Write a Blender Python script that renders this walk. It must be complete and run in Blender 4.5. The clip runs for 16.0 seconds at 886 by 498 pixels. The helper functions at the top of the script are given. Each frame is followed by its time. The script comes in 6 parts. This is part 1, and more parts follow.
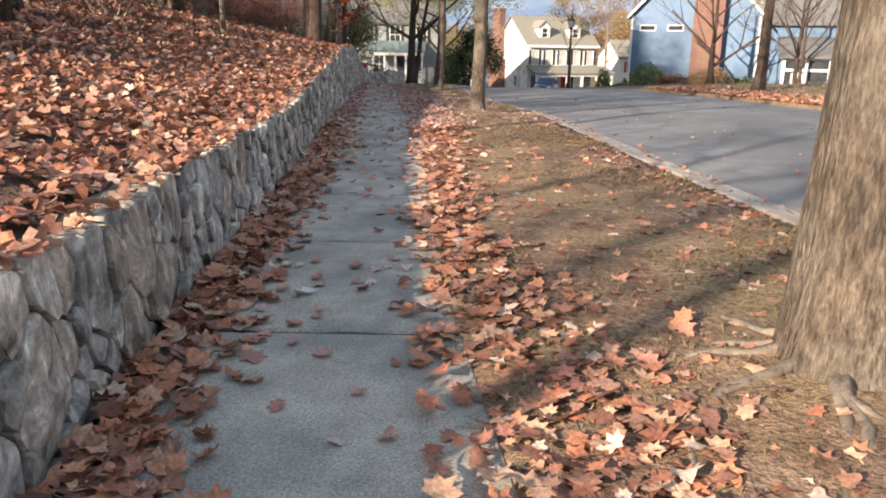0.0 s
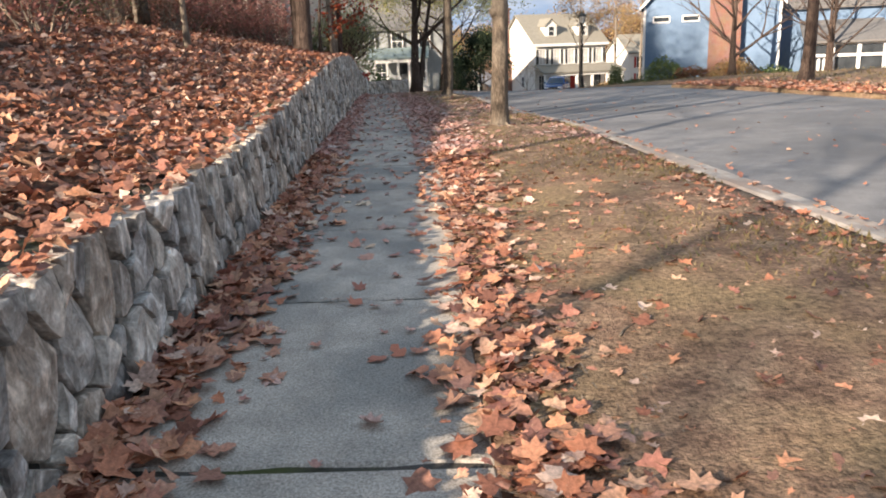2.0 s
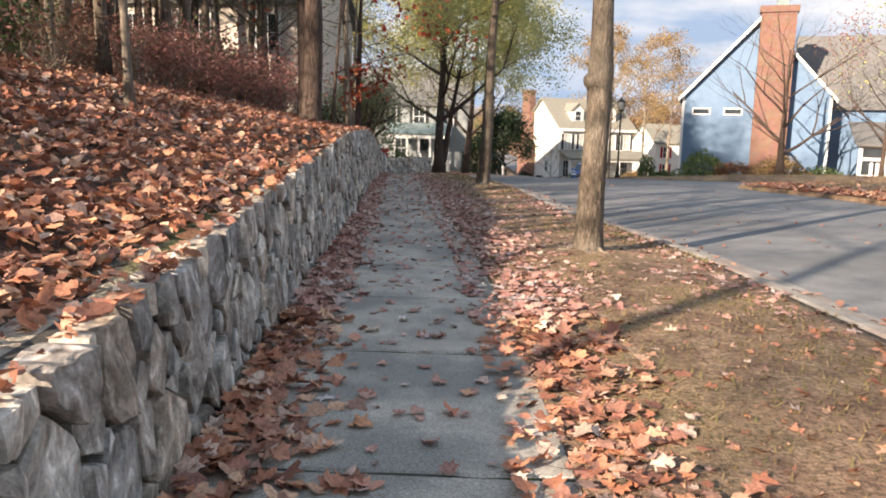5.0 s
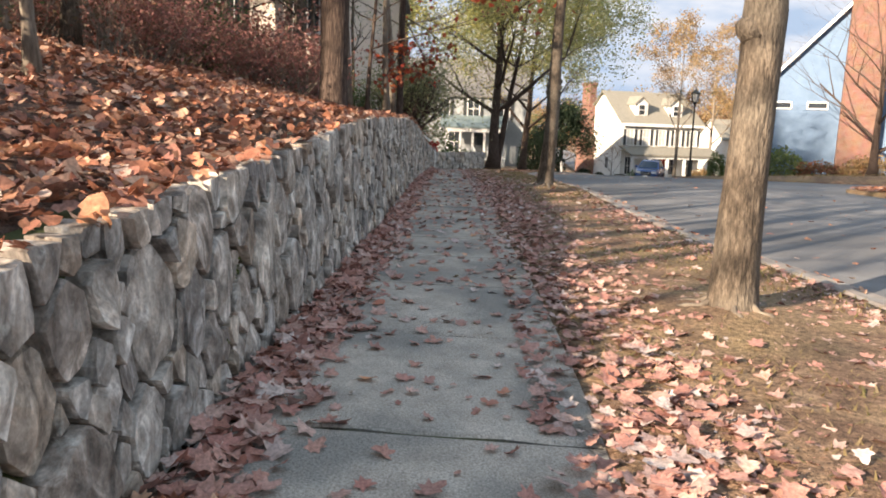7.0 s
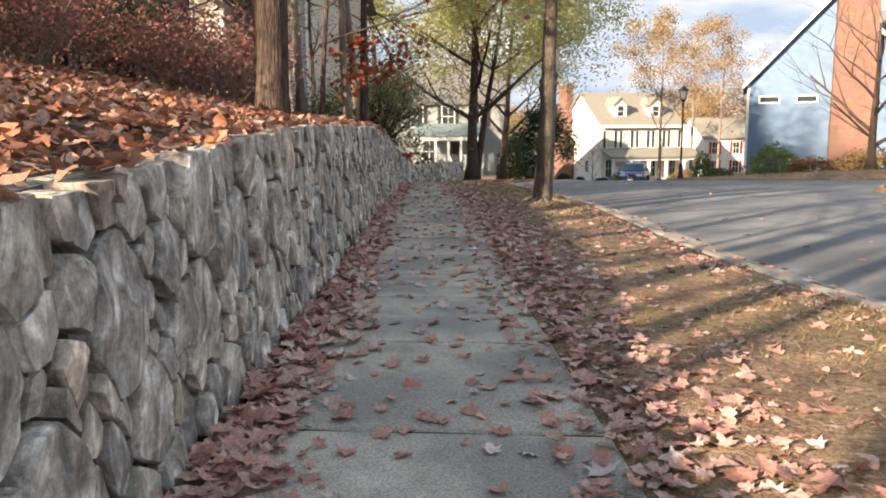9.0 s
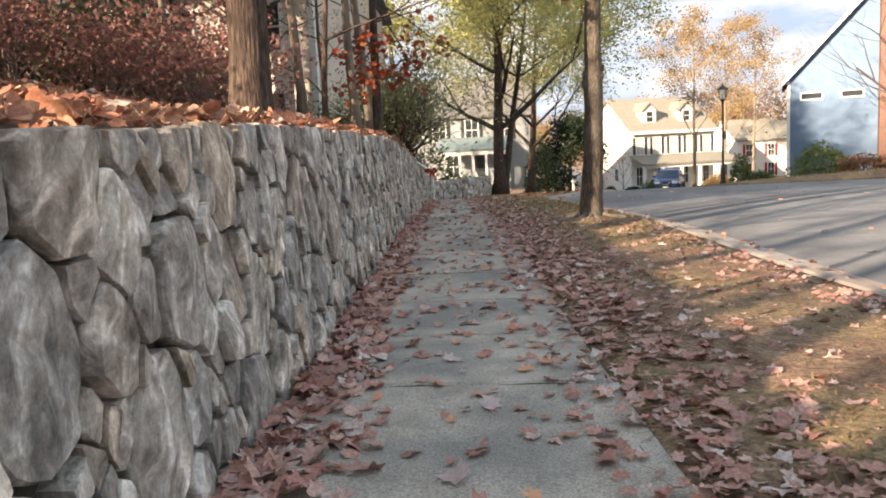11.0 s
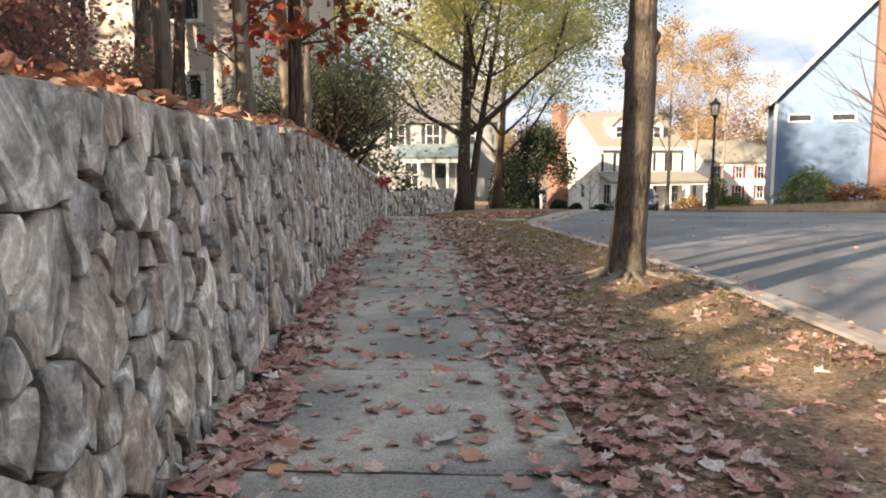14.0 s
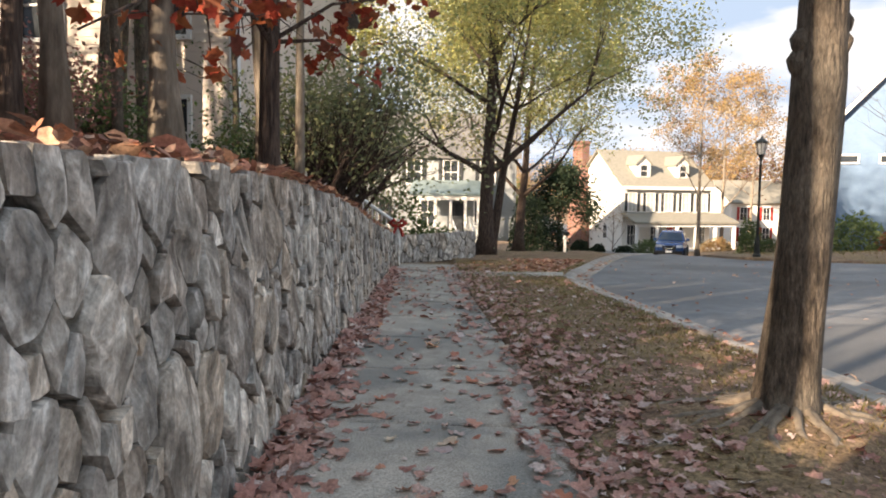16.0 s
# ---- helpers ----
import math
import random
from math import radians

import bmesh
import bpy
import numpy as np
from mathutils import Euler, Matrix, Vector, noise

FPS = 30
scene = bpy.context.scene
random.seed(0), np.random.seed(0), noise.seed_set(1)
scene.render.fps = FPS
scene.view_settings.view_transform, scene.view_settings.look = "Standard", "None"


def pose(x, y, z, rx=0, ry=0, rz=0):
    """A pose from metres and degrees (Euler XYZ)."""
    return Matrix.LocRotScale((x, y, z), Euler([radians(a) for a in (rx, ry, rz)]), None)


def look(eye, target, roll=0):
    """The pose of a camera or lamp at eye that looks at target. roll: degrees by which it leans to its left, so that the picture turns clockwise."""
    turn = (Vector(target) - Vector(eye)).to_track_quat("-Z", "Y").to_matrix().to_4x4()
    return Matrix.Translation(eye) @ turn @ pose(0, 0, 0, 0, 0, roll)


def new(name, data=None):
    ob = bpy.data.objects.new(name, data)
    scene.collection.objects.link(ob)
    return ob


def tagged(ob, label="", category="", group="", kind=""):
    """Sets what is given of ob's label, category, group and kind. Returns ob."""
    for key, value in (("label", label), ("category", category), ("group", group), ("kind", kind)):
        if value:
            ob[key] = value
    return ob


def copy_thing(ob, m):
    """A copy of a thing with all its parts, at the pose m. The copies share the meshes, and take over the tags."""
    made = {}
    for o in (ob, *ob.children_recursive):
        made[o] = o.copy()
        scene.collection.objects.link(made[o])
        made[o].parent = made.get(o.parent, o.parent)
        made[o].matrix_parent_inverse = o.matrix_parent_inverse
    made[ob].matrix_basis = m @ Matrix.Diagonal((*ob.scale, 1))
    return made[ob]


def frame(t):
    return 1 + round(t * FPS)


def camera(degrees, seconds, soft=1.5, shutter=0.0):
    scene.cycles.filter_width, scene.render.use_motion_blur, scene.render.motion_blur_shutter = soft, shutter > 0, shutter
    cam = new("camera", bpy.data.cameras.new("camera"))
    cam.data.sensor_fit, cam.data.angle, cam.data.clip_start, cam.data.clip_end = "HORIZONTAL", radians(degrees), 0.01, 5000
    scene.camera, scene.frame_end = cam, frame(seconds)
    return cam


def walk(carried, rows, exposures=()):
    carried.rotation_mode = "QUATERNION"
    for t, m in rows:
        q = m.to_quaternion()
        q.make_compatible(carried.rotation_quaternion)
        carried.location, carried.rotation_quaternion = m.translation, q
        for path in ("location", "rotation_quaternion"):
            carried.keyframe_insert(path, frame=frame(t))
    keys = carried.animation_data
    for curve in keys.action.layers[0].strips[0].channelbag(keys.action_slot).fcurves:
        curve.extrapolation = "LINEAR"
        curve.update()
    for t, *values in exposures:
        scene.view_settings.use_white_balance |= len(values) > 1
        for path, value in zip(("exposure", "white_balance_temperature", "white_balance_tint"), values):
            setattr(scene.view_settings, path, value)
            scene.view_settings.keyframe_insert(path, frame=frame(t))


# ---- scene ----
cam = camera(60.8, 16.0, 1.9)
PATH = [
    (0, (-0.082, 0.128, 1.361), (-0.089, 2.062, 0.85), 0.9),
    (0.5, (-0.103, 0.883, 1.353), (-0.144, 2.827, 0.887), 0.0),
    (1, (-0.156, 1.619, 1.344), (-0.179, 3.561, 0.864), -0.2),
    (1.5, (-0.187, 2.401, 1.324), (-0.2, 4.338, 0.825), -1.2),
    (2, (-0.257, 3.179, 1.34), (-0.297, 5.116, 0.841), -2.2),
    (2.5, (-0.368, 3.977, 1.341), (-0.426, 5.919, 0.865), -1.9),
    (3, (-0.493, 4.774, 1.367), (-0.556, 6.725, 0.929), -1.1),
    (3.5, (-0.638, 5.555, 1.389), (-0.684, 7.513, 0.987), 0.0),
    (4, (-0.743, 6.343, 1.399), (-0.784, 8.305, 1.013), 1.6),
    (4.5, (-0.854, 7.154, 1.388), (-0.892, 9.122, 1.037), 1.7),
    (5, (-0.87, 7.988, 1.412), (-0.929, 9.964, 1.104), 1.4),
    (5.2, (-0.892, 8.309, 1.415), (-0.959, 10.285, 1.112), 1.5),
    (7.3, (-1.028, 11.71, 1.303), (-1.242, 13.669, 0.965), 1.6),
    (7.5, (-1.069, 11.999, 1.323), (-1.29, 13.955, 0.973), 1.3),
    (8, (-1.123, 12.772, 1.343), (-1.327, 14.734, 1.016), 0.2),
    (8.5, (-1.216, 13.547, 1.349), (-1.387, 15.515, 1.038), 0.4),
    (8.7, (-1.251, 13.851, 1.324), (-1.408, 15.821, 1.018), 0.0),
    (10.8, (-1.501, 16.144, 1.156), (-1.676, 18.117, 0.884), -2.6),
    (11, (-1.524, 16.468, 1.166), (-1.74, 18.44, 0.909), -3.0),
    (11.5, (-1.623, 17.245, 1.188), (-1.933, 19.198, 0.891), -2.7),
    (12, (-1.67, 18.033, 1.208), (-1.985, 19.993, 0.959), -1.5),
    (12.5, (-1.741, 18.84, 1.205), (-2.0, 20.806, 0.945), -1.4),
    (13, (-1.806, 19.64, 1.209), (-1.946, 21.618, 0.946), -1.1),
    (13.5, (-1.859, 20.394, 1.232), (-2.002, 22.369, 0.954), -0.8),
    (14, (-1.91, 21.235, 1.186), (-2.008, 23.218, 0.943), -0.1),
    (14.5, (-1.971, 21.942, 1.222), (-2.141, 23.92, 0.977), 0.2),
    (15, (-2.035, 22.666, 1.205), (-2.212, 24.643, 0.96), -0.5),
    (15.5, (-2.111, 23.393, 1.222), (-2.27, 25.377, 1.028), -0.3),
    (16, (-2.258, 24.14, 1.31), (-2.393, 26.129, 1.159), 0.8),
]
EXPOSURES = [(0, 2.96, 6550, 13), (5, 3.08, 6700, 13), (8, 3.25, 7000, 13), (12.5, 3.52, 7400, 14), (16, 3.42, 7200, 14)]
walk(cam, [(t, look(eye, target, roll)) for t, eye, target, roll in PATH], EXPOSURES)

# ---- world, sun, exposure ----
SUN_AZ = radians(222)          # compass direction of the sun, clockwise from +y
SUN_EL = radians(20.5)
world = bpy.data.worlds.new("sky")
scene.world = world
world.use_nodes = True
wn, wl = world.node_tree.nodes, world.node_tree.links
wn.clear()
w_out = wn.new("ShaderNodeOutputWorld")
w_bg = wn.new("ShaderNodeBackground")
w_sky = wn.new("ShaderNodeTexSky")
w_sky.sky_type = "NISHITA"
w_sky.sun_disc = False
w_sky.sun_elevation = SUN_EL
w_sky.sun_rotation = SUN_AZ
w_sky.air_density, w_sky.dust_density, w_sky.ozone_density = 0.8, 0.2, 1.8
w_co = wn.new("ShaderNodeTexCoord")
w_map = wn.new("ShaderNodeMapping")
w_map.inputs["Scale"].default_value = (2.2, 2.2, 7.0)
w_noise = wn.new("ShaderNodeTexNoise")
w_noise.inputs["Scale"].default_value = 1.6
w_noise.inputs["Detail"].default_value = 7
w_noise.inputs["Roughness"].default_value = 0.55
w_ramp = wn.new("ShaderNodeValToRGB")
w_ramp.color_ramp.elements[0].position = 0.46
w_ramp.color_ramp.elements[1].position = 0.62
w_mix = wn.new("ShaderNodeMix")
w_mix.data_type = "RGBA"
w_mix.inputs["B"].default_value = (1.45, 1.47, 1.52, 1)
wl.new(w_co.outputs["Generated"], w_map.inputs["Vector"])
wl.new(w_map.outputs["Vector"], w_noise.inputs["Vector"])
wl.new(w_noise.outputs["Fac"], w_ramp.inputs["Fac"])
wl.new(w_ramp.outputs["Color"], w_mix.inputs["Factor"])
w_tint = wn.new("ShaderNodeMix")
w_tint.data_type, w_tint.blend_type = "RGBA", "MULTIPLY"
w_tint.inputs["Factor"].default_value = 1.0
w_tint.inputs["B"].default_value = (0.80, 0.90, 1.0, 1)
wl.new(w_sky.outputs["Color"], w_tint.inputs["A"])
# caps the clear sky's brightness per channel so the horizon doesn't blow out
w_cap = wn.new("ShaderNodeMix")
w_cap.data_type, w_cap.blend_type = "RGBA", "DARKEN"
w_cap.inputs["Factor"].default_value = 1.0
w_cap.inputs["B"].default_value = (0.66, 0.88, 1.20, 1)
wl.new(w_tint.outputs["Result"], w_cap.inputs["A"])
wl.new(w_cap.outputs["Result"], w_mix.inputs["A"])
wl.new(w_mix.outputs["Result"], w_bg.inputs["Color"])
w_bg.inputs["Strength"].default_value = 0.083
wl.new(w_bg.outputs["Background"], w_out.inputs["Surface"])

sun_data = bpy.data.lights.new("sun", "SUN")
sun_data.energy = 1.68
sun_data.angle = radians(0.6)
sun_data.color = (1.0, 0.84, 0.66)
sun_ob = new("sun", sun_data)
SUN_DIR = Vector((math.sin(SUN_AZ) * math.cos(SUN_EL), math.cos(SUN_AZ) * math.cos(SUN_EL), math.sin(SUN_EL)))
sun_ob.matrix_world = look(SUN_DIR * 60, (0, 0, 0))

# ---- materials ----


def mat(name, colors, scale=3.0, detail=6, stretch=(1, 1, 1), rough=0.85, bump=0.3, bump_scale=40.0, bump_dist=0.01,
        rnd="", metal=0.0, sub=None, sub_scale=0.6, trans=0.0, island_var=0.25, spec=0.3, fine=None, odd=()):
    """Noise-driven colour ramp, with a second coarser noise, per-piece variation and bump."""
    m = bpy.data.materials.new(name)
    m.use_nodes = True
    n, l = m.node_tree.nodes, m.node_tree.links
    b = n["Principled BSDF"]
    b.inputs["Roughness"].default_value = rough
    b.inputs["Metallic"].default_value = metal
    b.inputs["Specular IOR Level"].default_value = spec
    co = n.new("ShaderNodeTexCoord")
    mp = n.new("ShaderNodeMapping")
    mp.inputs["Scale"].default_value = stretch
    l.new(co.outputs["Object"], mp.inputs["Vector"])
    nz = n.new("ShaderNodeTexNoise")
    nz.inputs["Scale"].default_value = scale
    nz.inputs["Detail"].default_value = detail
    nz.inputs["Roughness"].default_value = 0.62
    l.new(mp.outputs["Vector"], nz.inputs["Vector"])
    rp = n.new("ShaderNodeValToRGB")
    els = rp.color_ramp.elements
    k = len(colors)
    while len(els) < k:
        els.new(0.5)
    for i, c in enumerate(colors):
        els[i].position = (i / (k - 1) if rnd == "island_pick" or rnd == "object_pick" else 0.28 + 0.44 * i / (k - 1)) if k > 1 else 0
        els[i].color = (*c, 1)
    color = rp.outputs["Color"]
    if rnd in ("island_pick", "object_pick"):
        if rnd == "island_pick":
            ge = n.new("ShaderNodeNewGeometry")
            src = ge.outputs["Random Per Island"]
        else:
            oi = n.new("ShaderNodeObjectInfo")
            src = oi.outputs["Random"]
        l.new(src, rp.inputs["Fac"])
        mx = n.new("ShaderNodeMix")
        mx.data_type = "RGBA"
        mx.blend_type = "MULTIPLY"
        mx.inputs["Factor"].default_value = 1.0
        r2 = n.new("ShaderNodeValToRGB")
        r2.color_ramp.elements[0].color = (0.55, 0.55, 0.55, 1)
        r2.color_ramp.elements[1].color = (1.2, 1.2, 1.2, 1)
        r2.color_ramp.elements[0].position, r2.color_ramp.elements[1].position = 0.3, 0.7
        l.new(nz.outputs["Fac"], r2.inputs["Fac"])
        l.new(color, mx.inputs["A"])
        l.new(r2.outputs["Color"], mx.inputs["B"])
        color = mx.outputs["Result"]
    else:
        l.new(nz.outputs["Fac"], rp.inputs["Fac"])
        if rnd:
            if rnd == "island":
                ge = n.new("ShaderNodeNewGeometry")
                src = ge.outputs["Random Per Island"]
            else:
                oi = n.new("ShaderNodeObjectInfo")
                src = oi.outputs["Random"]
            hs = n.new("ShaderNodeHueSaturation")
            mr = n.new("ShaderNodeMapRange")
            mr.inputs["To Min"].default_value = 1 - island_var
            mr.inputs["To Max"].default_value = 1 + island_var
            l.new(src, mr.inputs["Value"])
            l.new(mr.outputs["Result"], hs.inputs["Value"])
            l.new(color, hs.inputs["Color"])
            color = hs.outputs["Color"]
            for mult, at_, to, amount in odd:
                ml = n.new("ShaderNodeMath")
                ml.operation = "MULTIPLY"
                ml.inputs[1].default_value = mult
                fr = n.new("ShaderNodeMath")
                fr.operation = "FRACT"
                gt = n.new("ShaderNodeMath")
                gt.operation = "GREATER_THAN"
                gt.inputs[1].default_value = at_
                am = n.new("ShaderNodeMath")
                am.operation = "MULTIPLY"
                am.inputs[1].default_value = amount
                mo = n.new("ShaderNodeMix")
                mo.data_type = "RGBA"
                mo.inputs["B"].default_value = (*to, 1)
                l.new(src, ml.inputs[0])
                l.new(ml.outputs[0], fr.inputs[0])
                l.new(fr.outputs[0], gt.inputs[0])
                l.new(gt.outputs[0], am.inputs[0])
                l.new(am.outputs[0], mo.inputs["Factor"])
                l.new(color, mo.inputs["A"])
                color = mo.outputs["Result"]
    if sub is not None:
        n2 = n.new("ShaderNodeTexNoise")
        n2.inputs["Scale"].default_value = sub_scale
        n2.inputs["Detail"].default_value = 5
        l.new(co.outputs["Object"], n2.inputs["Vector"])
        r3 = n.new("ShaderNodeValToRGB")
        r3.color_ramp.elements[0].position, r3.color_ramp.elements[1].position = 0.46, 0.62
        l.new(n2.outputs["Fac"], r3.inputs["Fac"])
        m3 = n.new("ShaderNodeMix")
        m3.data_type = "RGBA"
        l.new(r3.outputs["Color"], m3.inputs["Factor"])
        l.new(color, m3.inputs["A"])
        m3.inputs["B"].default_value = (*sub, 1)
        color = m3.outputs["Result"]
    if fine is not None:
        n5 = n.new("ShaderNodeTexNoise")
        n5.inputs["Scale"].default_value = fine[0]
        n5.inputs["Detail"].default_value = 9
        n5.inputs["Roughness"].default_value = 0.7
        n5.inputs["Distortion"].default_value = 0.6
        l.new(mp.outputs["Vector"], n5.inputs["Vector"])
        r5 = n.new("ShaderNodeValToRGB")
        r5.color_ramp.elements[0].position, r5.color_ramp.elements[1].position = 0.36, 0.66
        r5.color_ramp.elements[0].color = (fine[1], fine[1], fine[1], 1)
        r5.color_ramp.elements[1].color = (fine[2], fine[2], fine[2], 1)
        l.new(n5.outputs["Fac"], r5.inputs["Fac"])
        m5 = n.new("ShaderNodeMix")
        m5.data_type, m5.blend_type = "RGBA", "MULTIPLY"
        m5.inputs["Factor"].default_value = 1.0
        l.new(color, m5.inputs["A"])
        l.new(r5.outputs["Color"], m5.inputs["B"])
        color = m5.outputs["Result"]
    l.new(color, b.inputs["Base Color"])
    if bump:
        n4 = n.new("ShaderNodeTexNoise")
        n4.inputs["Scale"].default_value = bump_scale
        n4.inputs["Detail"].default_value = 6
        l.new(mp.outputs["Vector"], n4.inputs["Vector"])
        bp = n.new("ShaderNodeBump")
        bp.inputs["Strength"].default_value = bump
        bp.inputs["Distance"].default_value = bump_dist
        l.new(n4.outputs["Fac"], bp.inputs["Height"])
        l.new(bp.outputs["Normal"], b.inputs["Normal"])
    if trans:
        tr = n.new("ShaderNodeBsdfTranslucent")
        l.new(color, tr.inputs["Color"])
        ms = n.new("ShaderNodeMixShader")
        ms.inputs["Fac"].default_value = trans
        l.new(b.outputs["BSDF"], ms.inputs[1])
        l.new(tr.outputs["BSDF"], ms.inputs[2])
        l.new(ms.outputs["Shader"], n["Material Output"].inputs["Surface"])
    return m


def stone_mat(name, per_island):
    """Streaked grey fieldstone: each stone has its own tone and grain direction."""
    m = bpy.data.materials.new(name)
    m.use_nodes = True
    n, l = m.node_tree.nodes, m.node_tree.links
    b = n["Principled BSDF"]
    b.inputs["Roughness"].default_value = 0.85
    b.inputs["Specular IOR Level"].default_value = 0.25
    co = n.new("ShaderNodeTexCoord")
    if per_island:
        rnd = n.new("ShaderNodeNewGeometry").outputs["Random Per Island"]
    else:
        rnd = n.new("ShaderNodeObjectInfo").outputs["Random"]

    def math_node(op, a, c):
        q = n.new("ShaderNodeMath")
        q.operation = op
        l.new(a, q.inputs[0])
        q.inputs[1].default_value = c
        return q.outputs[0]

    def noise_node(vec, scale, detail, rough, distort=0.0):
        q = n.new("ShaderNodeTexNoise")
        q.inputs["Scale"].default_value = scale
        q.inputs["Detail"].default_value = detail
        q.inputs["Roughness"].default_value = rough
        q.inputs["Distortion"].default_value = distort
        l.new(vec, q.inputs["Vector"])
        return q.outputs["Fac"]

    def ramp(fac, stops):
        q = n.new("ShaderNodeValToRGB")
        e = q.color_ramp.elements
        while len(e) < len(stops):
            e.new(0.5)
        for i, (p, c) in enumerate(stops):
            e[i].position = p
            e[i].color = (*c, 1)
        l.new(fac, q.inputs["Fac"])
        return q.outputs["Color"]

    def mix(mode, fac, a, c):
        q = n.new("ShaderNodeMix")
        q.data_type, q.blend_type = "RGBA", mode
        if isinstance(fac, float):
            q.inputs["Factor"].default_value = fac
        else:
            l.new(fac, q.inputs["Factor"])
        l.new(a, q.inputs["A"])
        l.new(c, q.inputs["B"])
        return q.outputs["Result"]

    rot = n.new("ShaderNodeVectorRotate")
    rot.rotation_type = "X_AXIS"
    l.new(co.outputs["Object"], rot.inputs["Vector"])
    l.new(math_node("MULTIPLY", math_node("SUBTRACT", math_node("FRACT", math_node("MULTIPLY", rnd, 17.3), 0), 0.5), 1.3), rot.inputs["Angle"])
    mp = n.new("ShaderNodeMapping")
    mp.inputs["Scale"].default_value = (5.5, 5.5, 2.8)
    l.new(rot.outputs["Vector"], mp.inputs["Vector"])
    streak = noise_node(mp.outputs["Vector"], 1.4, 6, 0.6, 1.2)
    color = ramp(streak, [(0.32, (0.17, 0.158, 0.145)), (0.45, (0.35, 0.323, 0.292)), (0.55, (0.49, 0.456, 0.416)), (0.65, (0.83, 0.795, 0.745))])
    tone = ramp(math_node("FRACT", math_node("MULTIPLY", rnd, 7.31), 0),
                [(0.0, (0.62, 0.63, 0.66)), (0.2, (1.0, 0.98, 0.95)), (0.45, (0.82, 0.84, 0.86)), (0.62, (1.22, 1.20, 1.17)), (0.8, (0.98, 0.88, 0.78)), (1.0, (0.72, 0.70, 0.70))])
    color = mix("MULTIPLY", 1.0, color, tone)
    patch = noise_node(co.outputs["Object"], 3.1, 8, 0.65, 0.5)
    color = mix("MULTIPLY", 1.0, color, ramp(patch, [(0.34, (0.62, 0.61, 0.60)), (0.5, (1, 1, 1)), (0.68, (1.35, 1.34, 1.30))]))
    grain = noise_node(co.outputs["Object"], 48, 6, 0.7)
    color = mix("MULTIPLY", 1.0, color, ramp(grain, [(0.34, (0.72, 0.72, 0.72)), (0.66, (1.22, 1.22, 1.22))]))
    lichen = noise_node(co.outputs["Object"], 7.5, 6, 0.7)
    pale = ramp(grain, [(0.3, (0.48, 0.48, 0.44)), (0.7, (0.66, 0.66, 0.61))])
    color = mix("MIX", ramp(lichen, [(0.60, (0, 0, 0)), (0.70, (0.6, 0.6, 0.6))]), color, pale)
    l.new(color, b.inputs["Base Color"])
    crag = n.new("ShaderNodeTexVoronoi")
    crag.feature = "SMOOTH_F1"
    crag.inputs["Scale"].default_value = 1.6
    crag.inputs["Smoothness"].default_value = 0.25
    mp2 = n.new("ShaderNodeMapping")
    mp2.inputs["Scale"].default_value = (8, 8, 6)
    l.new(rot.outputs["Vector"], mp2.inputs["Vector"])
    l.new(mp2.outputs["Vector"], crag.inputs["Vector"])
    normal = None
    for height, power, dist in ((crag.outputs["Distance"], 0.8, 0.035), (streak, 0.6, 0.03), (grain, 0.5, 0.008)):
        bp = n.new("ShaderNodeBump")
        bp.inputs["Strength"].default_value = power
        bp.inputs["Distance"].default_value = dist
        l.new(height, bp.inputs["Height"])
        if normal is not None:
            l.new(normal, bp.inputs["Normal"])
        normal = bp.outputs["Normal"]
    l.new(normal, b.inputs["Normal"])
    return m


M_STONE = stone_mat("fieldstone", False)
M_STONE_I = stone_mat("fieldstone_far", True)
# near-black mortar: the shade of the deep wall gaps is put into its colour
M_DARK_JOINT = mat("mortar", [(0.035, 0.034, 0.029), (0.084, 0.077, 0.070)], 8, rough=0.95, bump=0.6, bump_scale=60, sub=(0.05, 0.06, 0.02), sub_scale=1.5)
M_COPING = mat("mortar_cap", [(0.238, 0.182, 0.128), (0.474, 0.420, 0.347), (0.602, 0.566, 0.493)], 4, rough=0.95, bump=1.0, bump_scale=25, bump_dist=0.03, sub=(0.15, 0.14, 0.07), sub_scale=1.3, fine=(22, 0.5, 1.35))
M_CONC = mat("sidewalk_concrete", [(0.32, 0.292, 0.255), (0.435, 0.398, 0.348), (0.54, 0.50, 0.44)], 4, 10, rough=0.9, bump=0.7, bump_scale=130, bump_dist=0.004,
             rnd="object", island_var=0.07, sub=(0.27, 0.262, 0.24), sub_scale=1.1, fine=(95, 0.5, 1.45))
M_KERB = mat("kerb_concrete", [(0.24, 0.215, 0.19), (0.34, 0.312, 0.28), (0.42, 0.39, 0.355)], 6, 8, rough=0.9, bump=0.35, bump_scale=90, rnd="object", island_var=0.12,
             sub=(0.28, 0.23, 0.20), sub_scale=1.2)
M_ASPHALT = mat("asphalt", [(0.150, 0.154, 0.160), (0.192, 0.195, 0.201), (0.235, 0.238, 0.243)], 3, 10, rough=0.88, bump=0.4, bump_scale=120, bump_dist=0.005, fine=(70, 0.75, 1.2),
                sub=(0.138, 0.141, 0.146), sub_scale=0.25)
M_SOIL = mat("verge_soil_and_grass", [(0.11, 0.066, 0.045), (0.22, 0.142, 0.094), (0.38, 0.27, 0.175)], 3.4, 10, rough=0.95, bump=1.0, bump_scale=60, bump_dist=0.016,
             sub=(0.25, 0.178, 0.10), sub_scale=0.8, fine=(26, 0.35, 1.6))
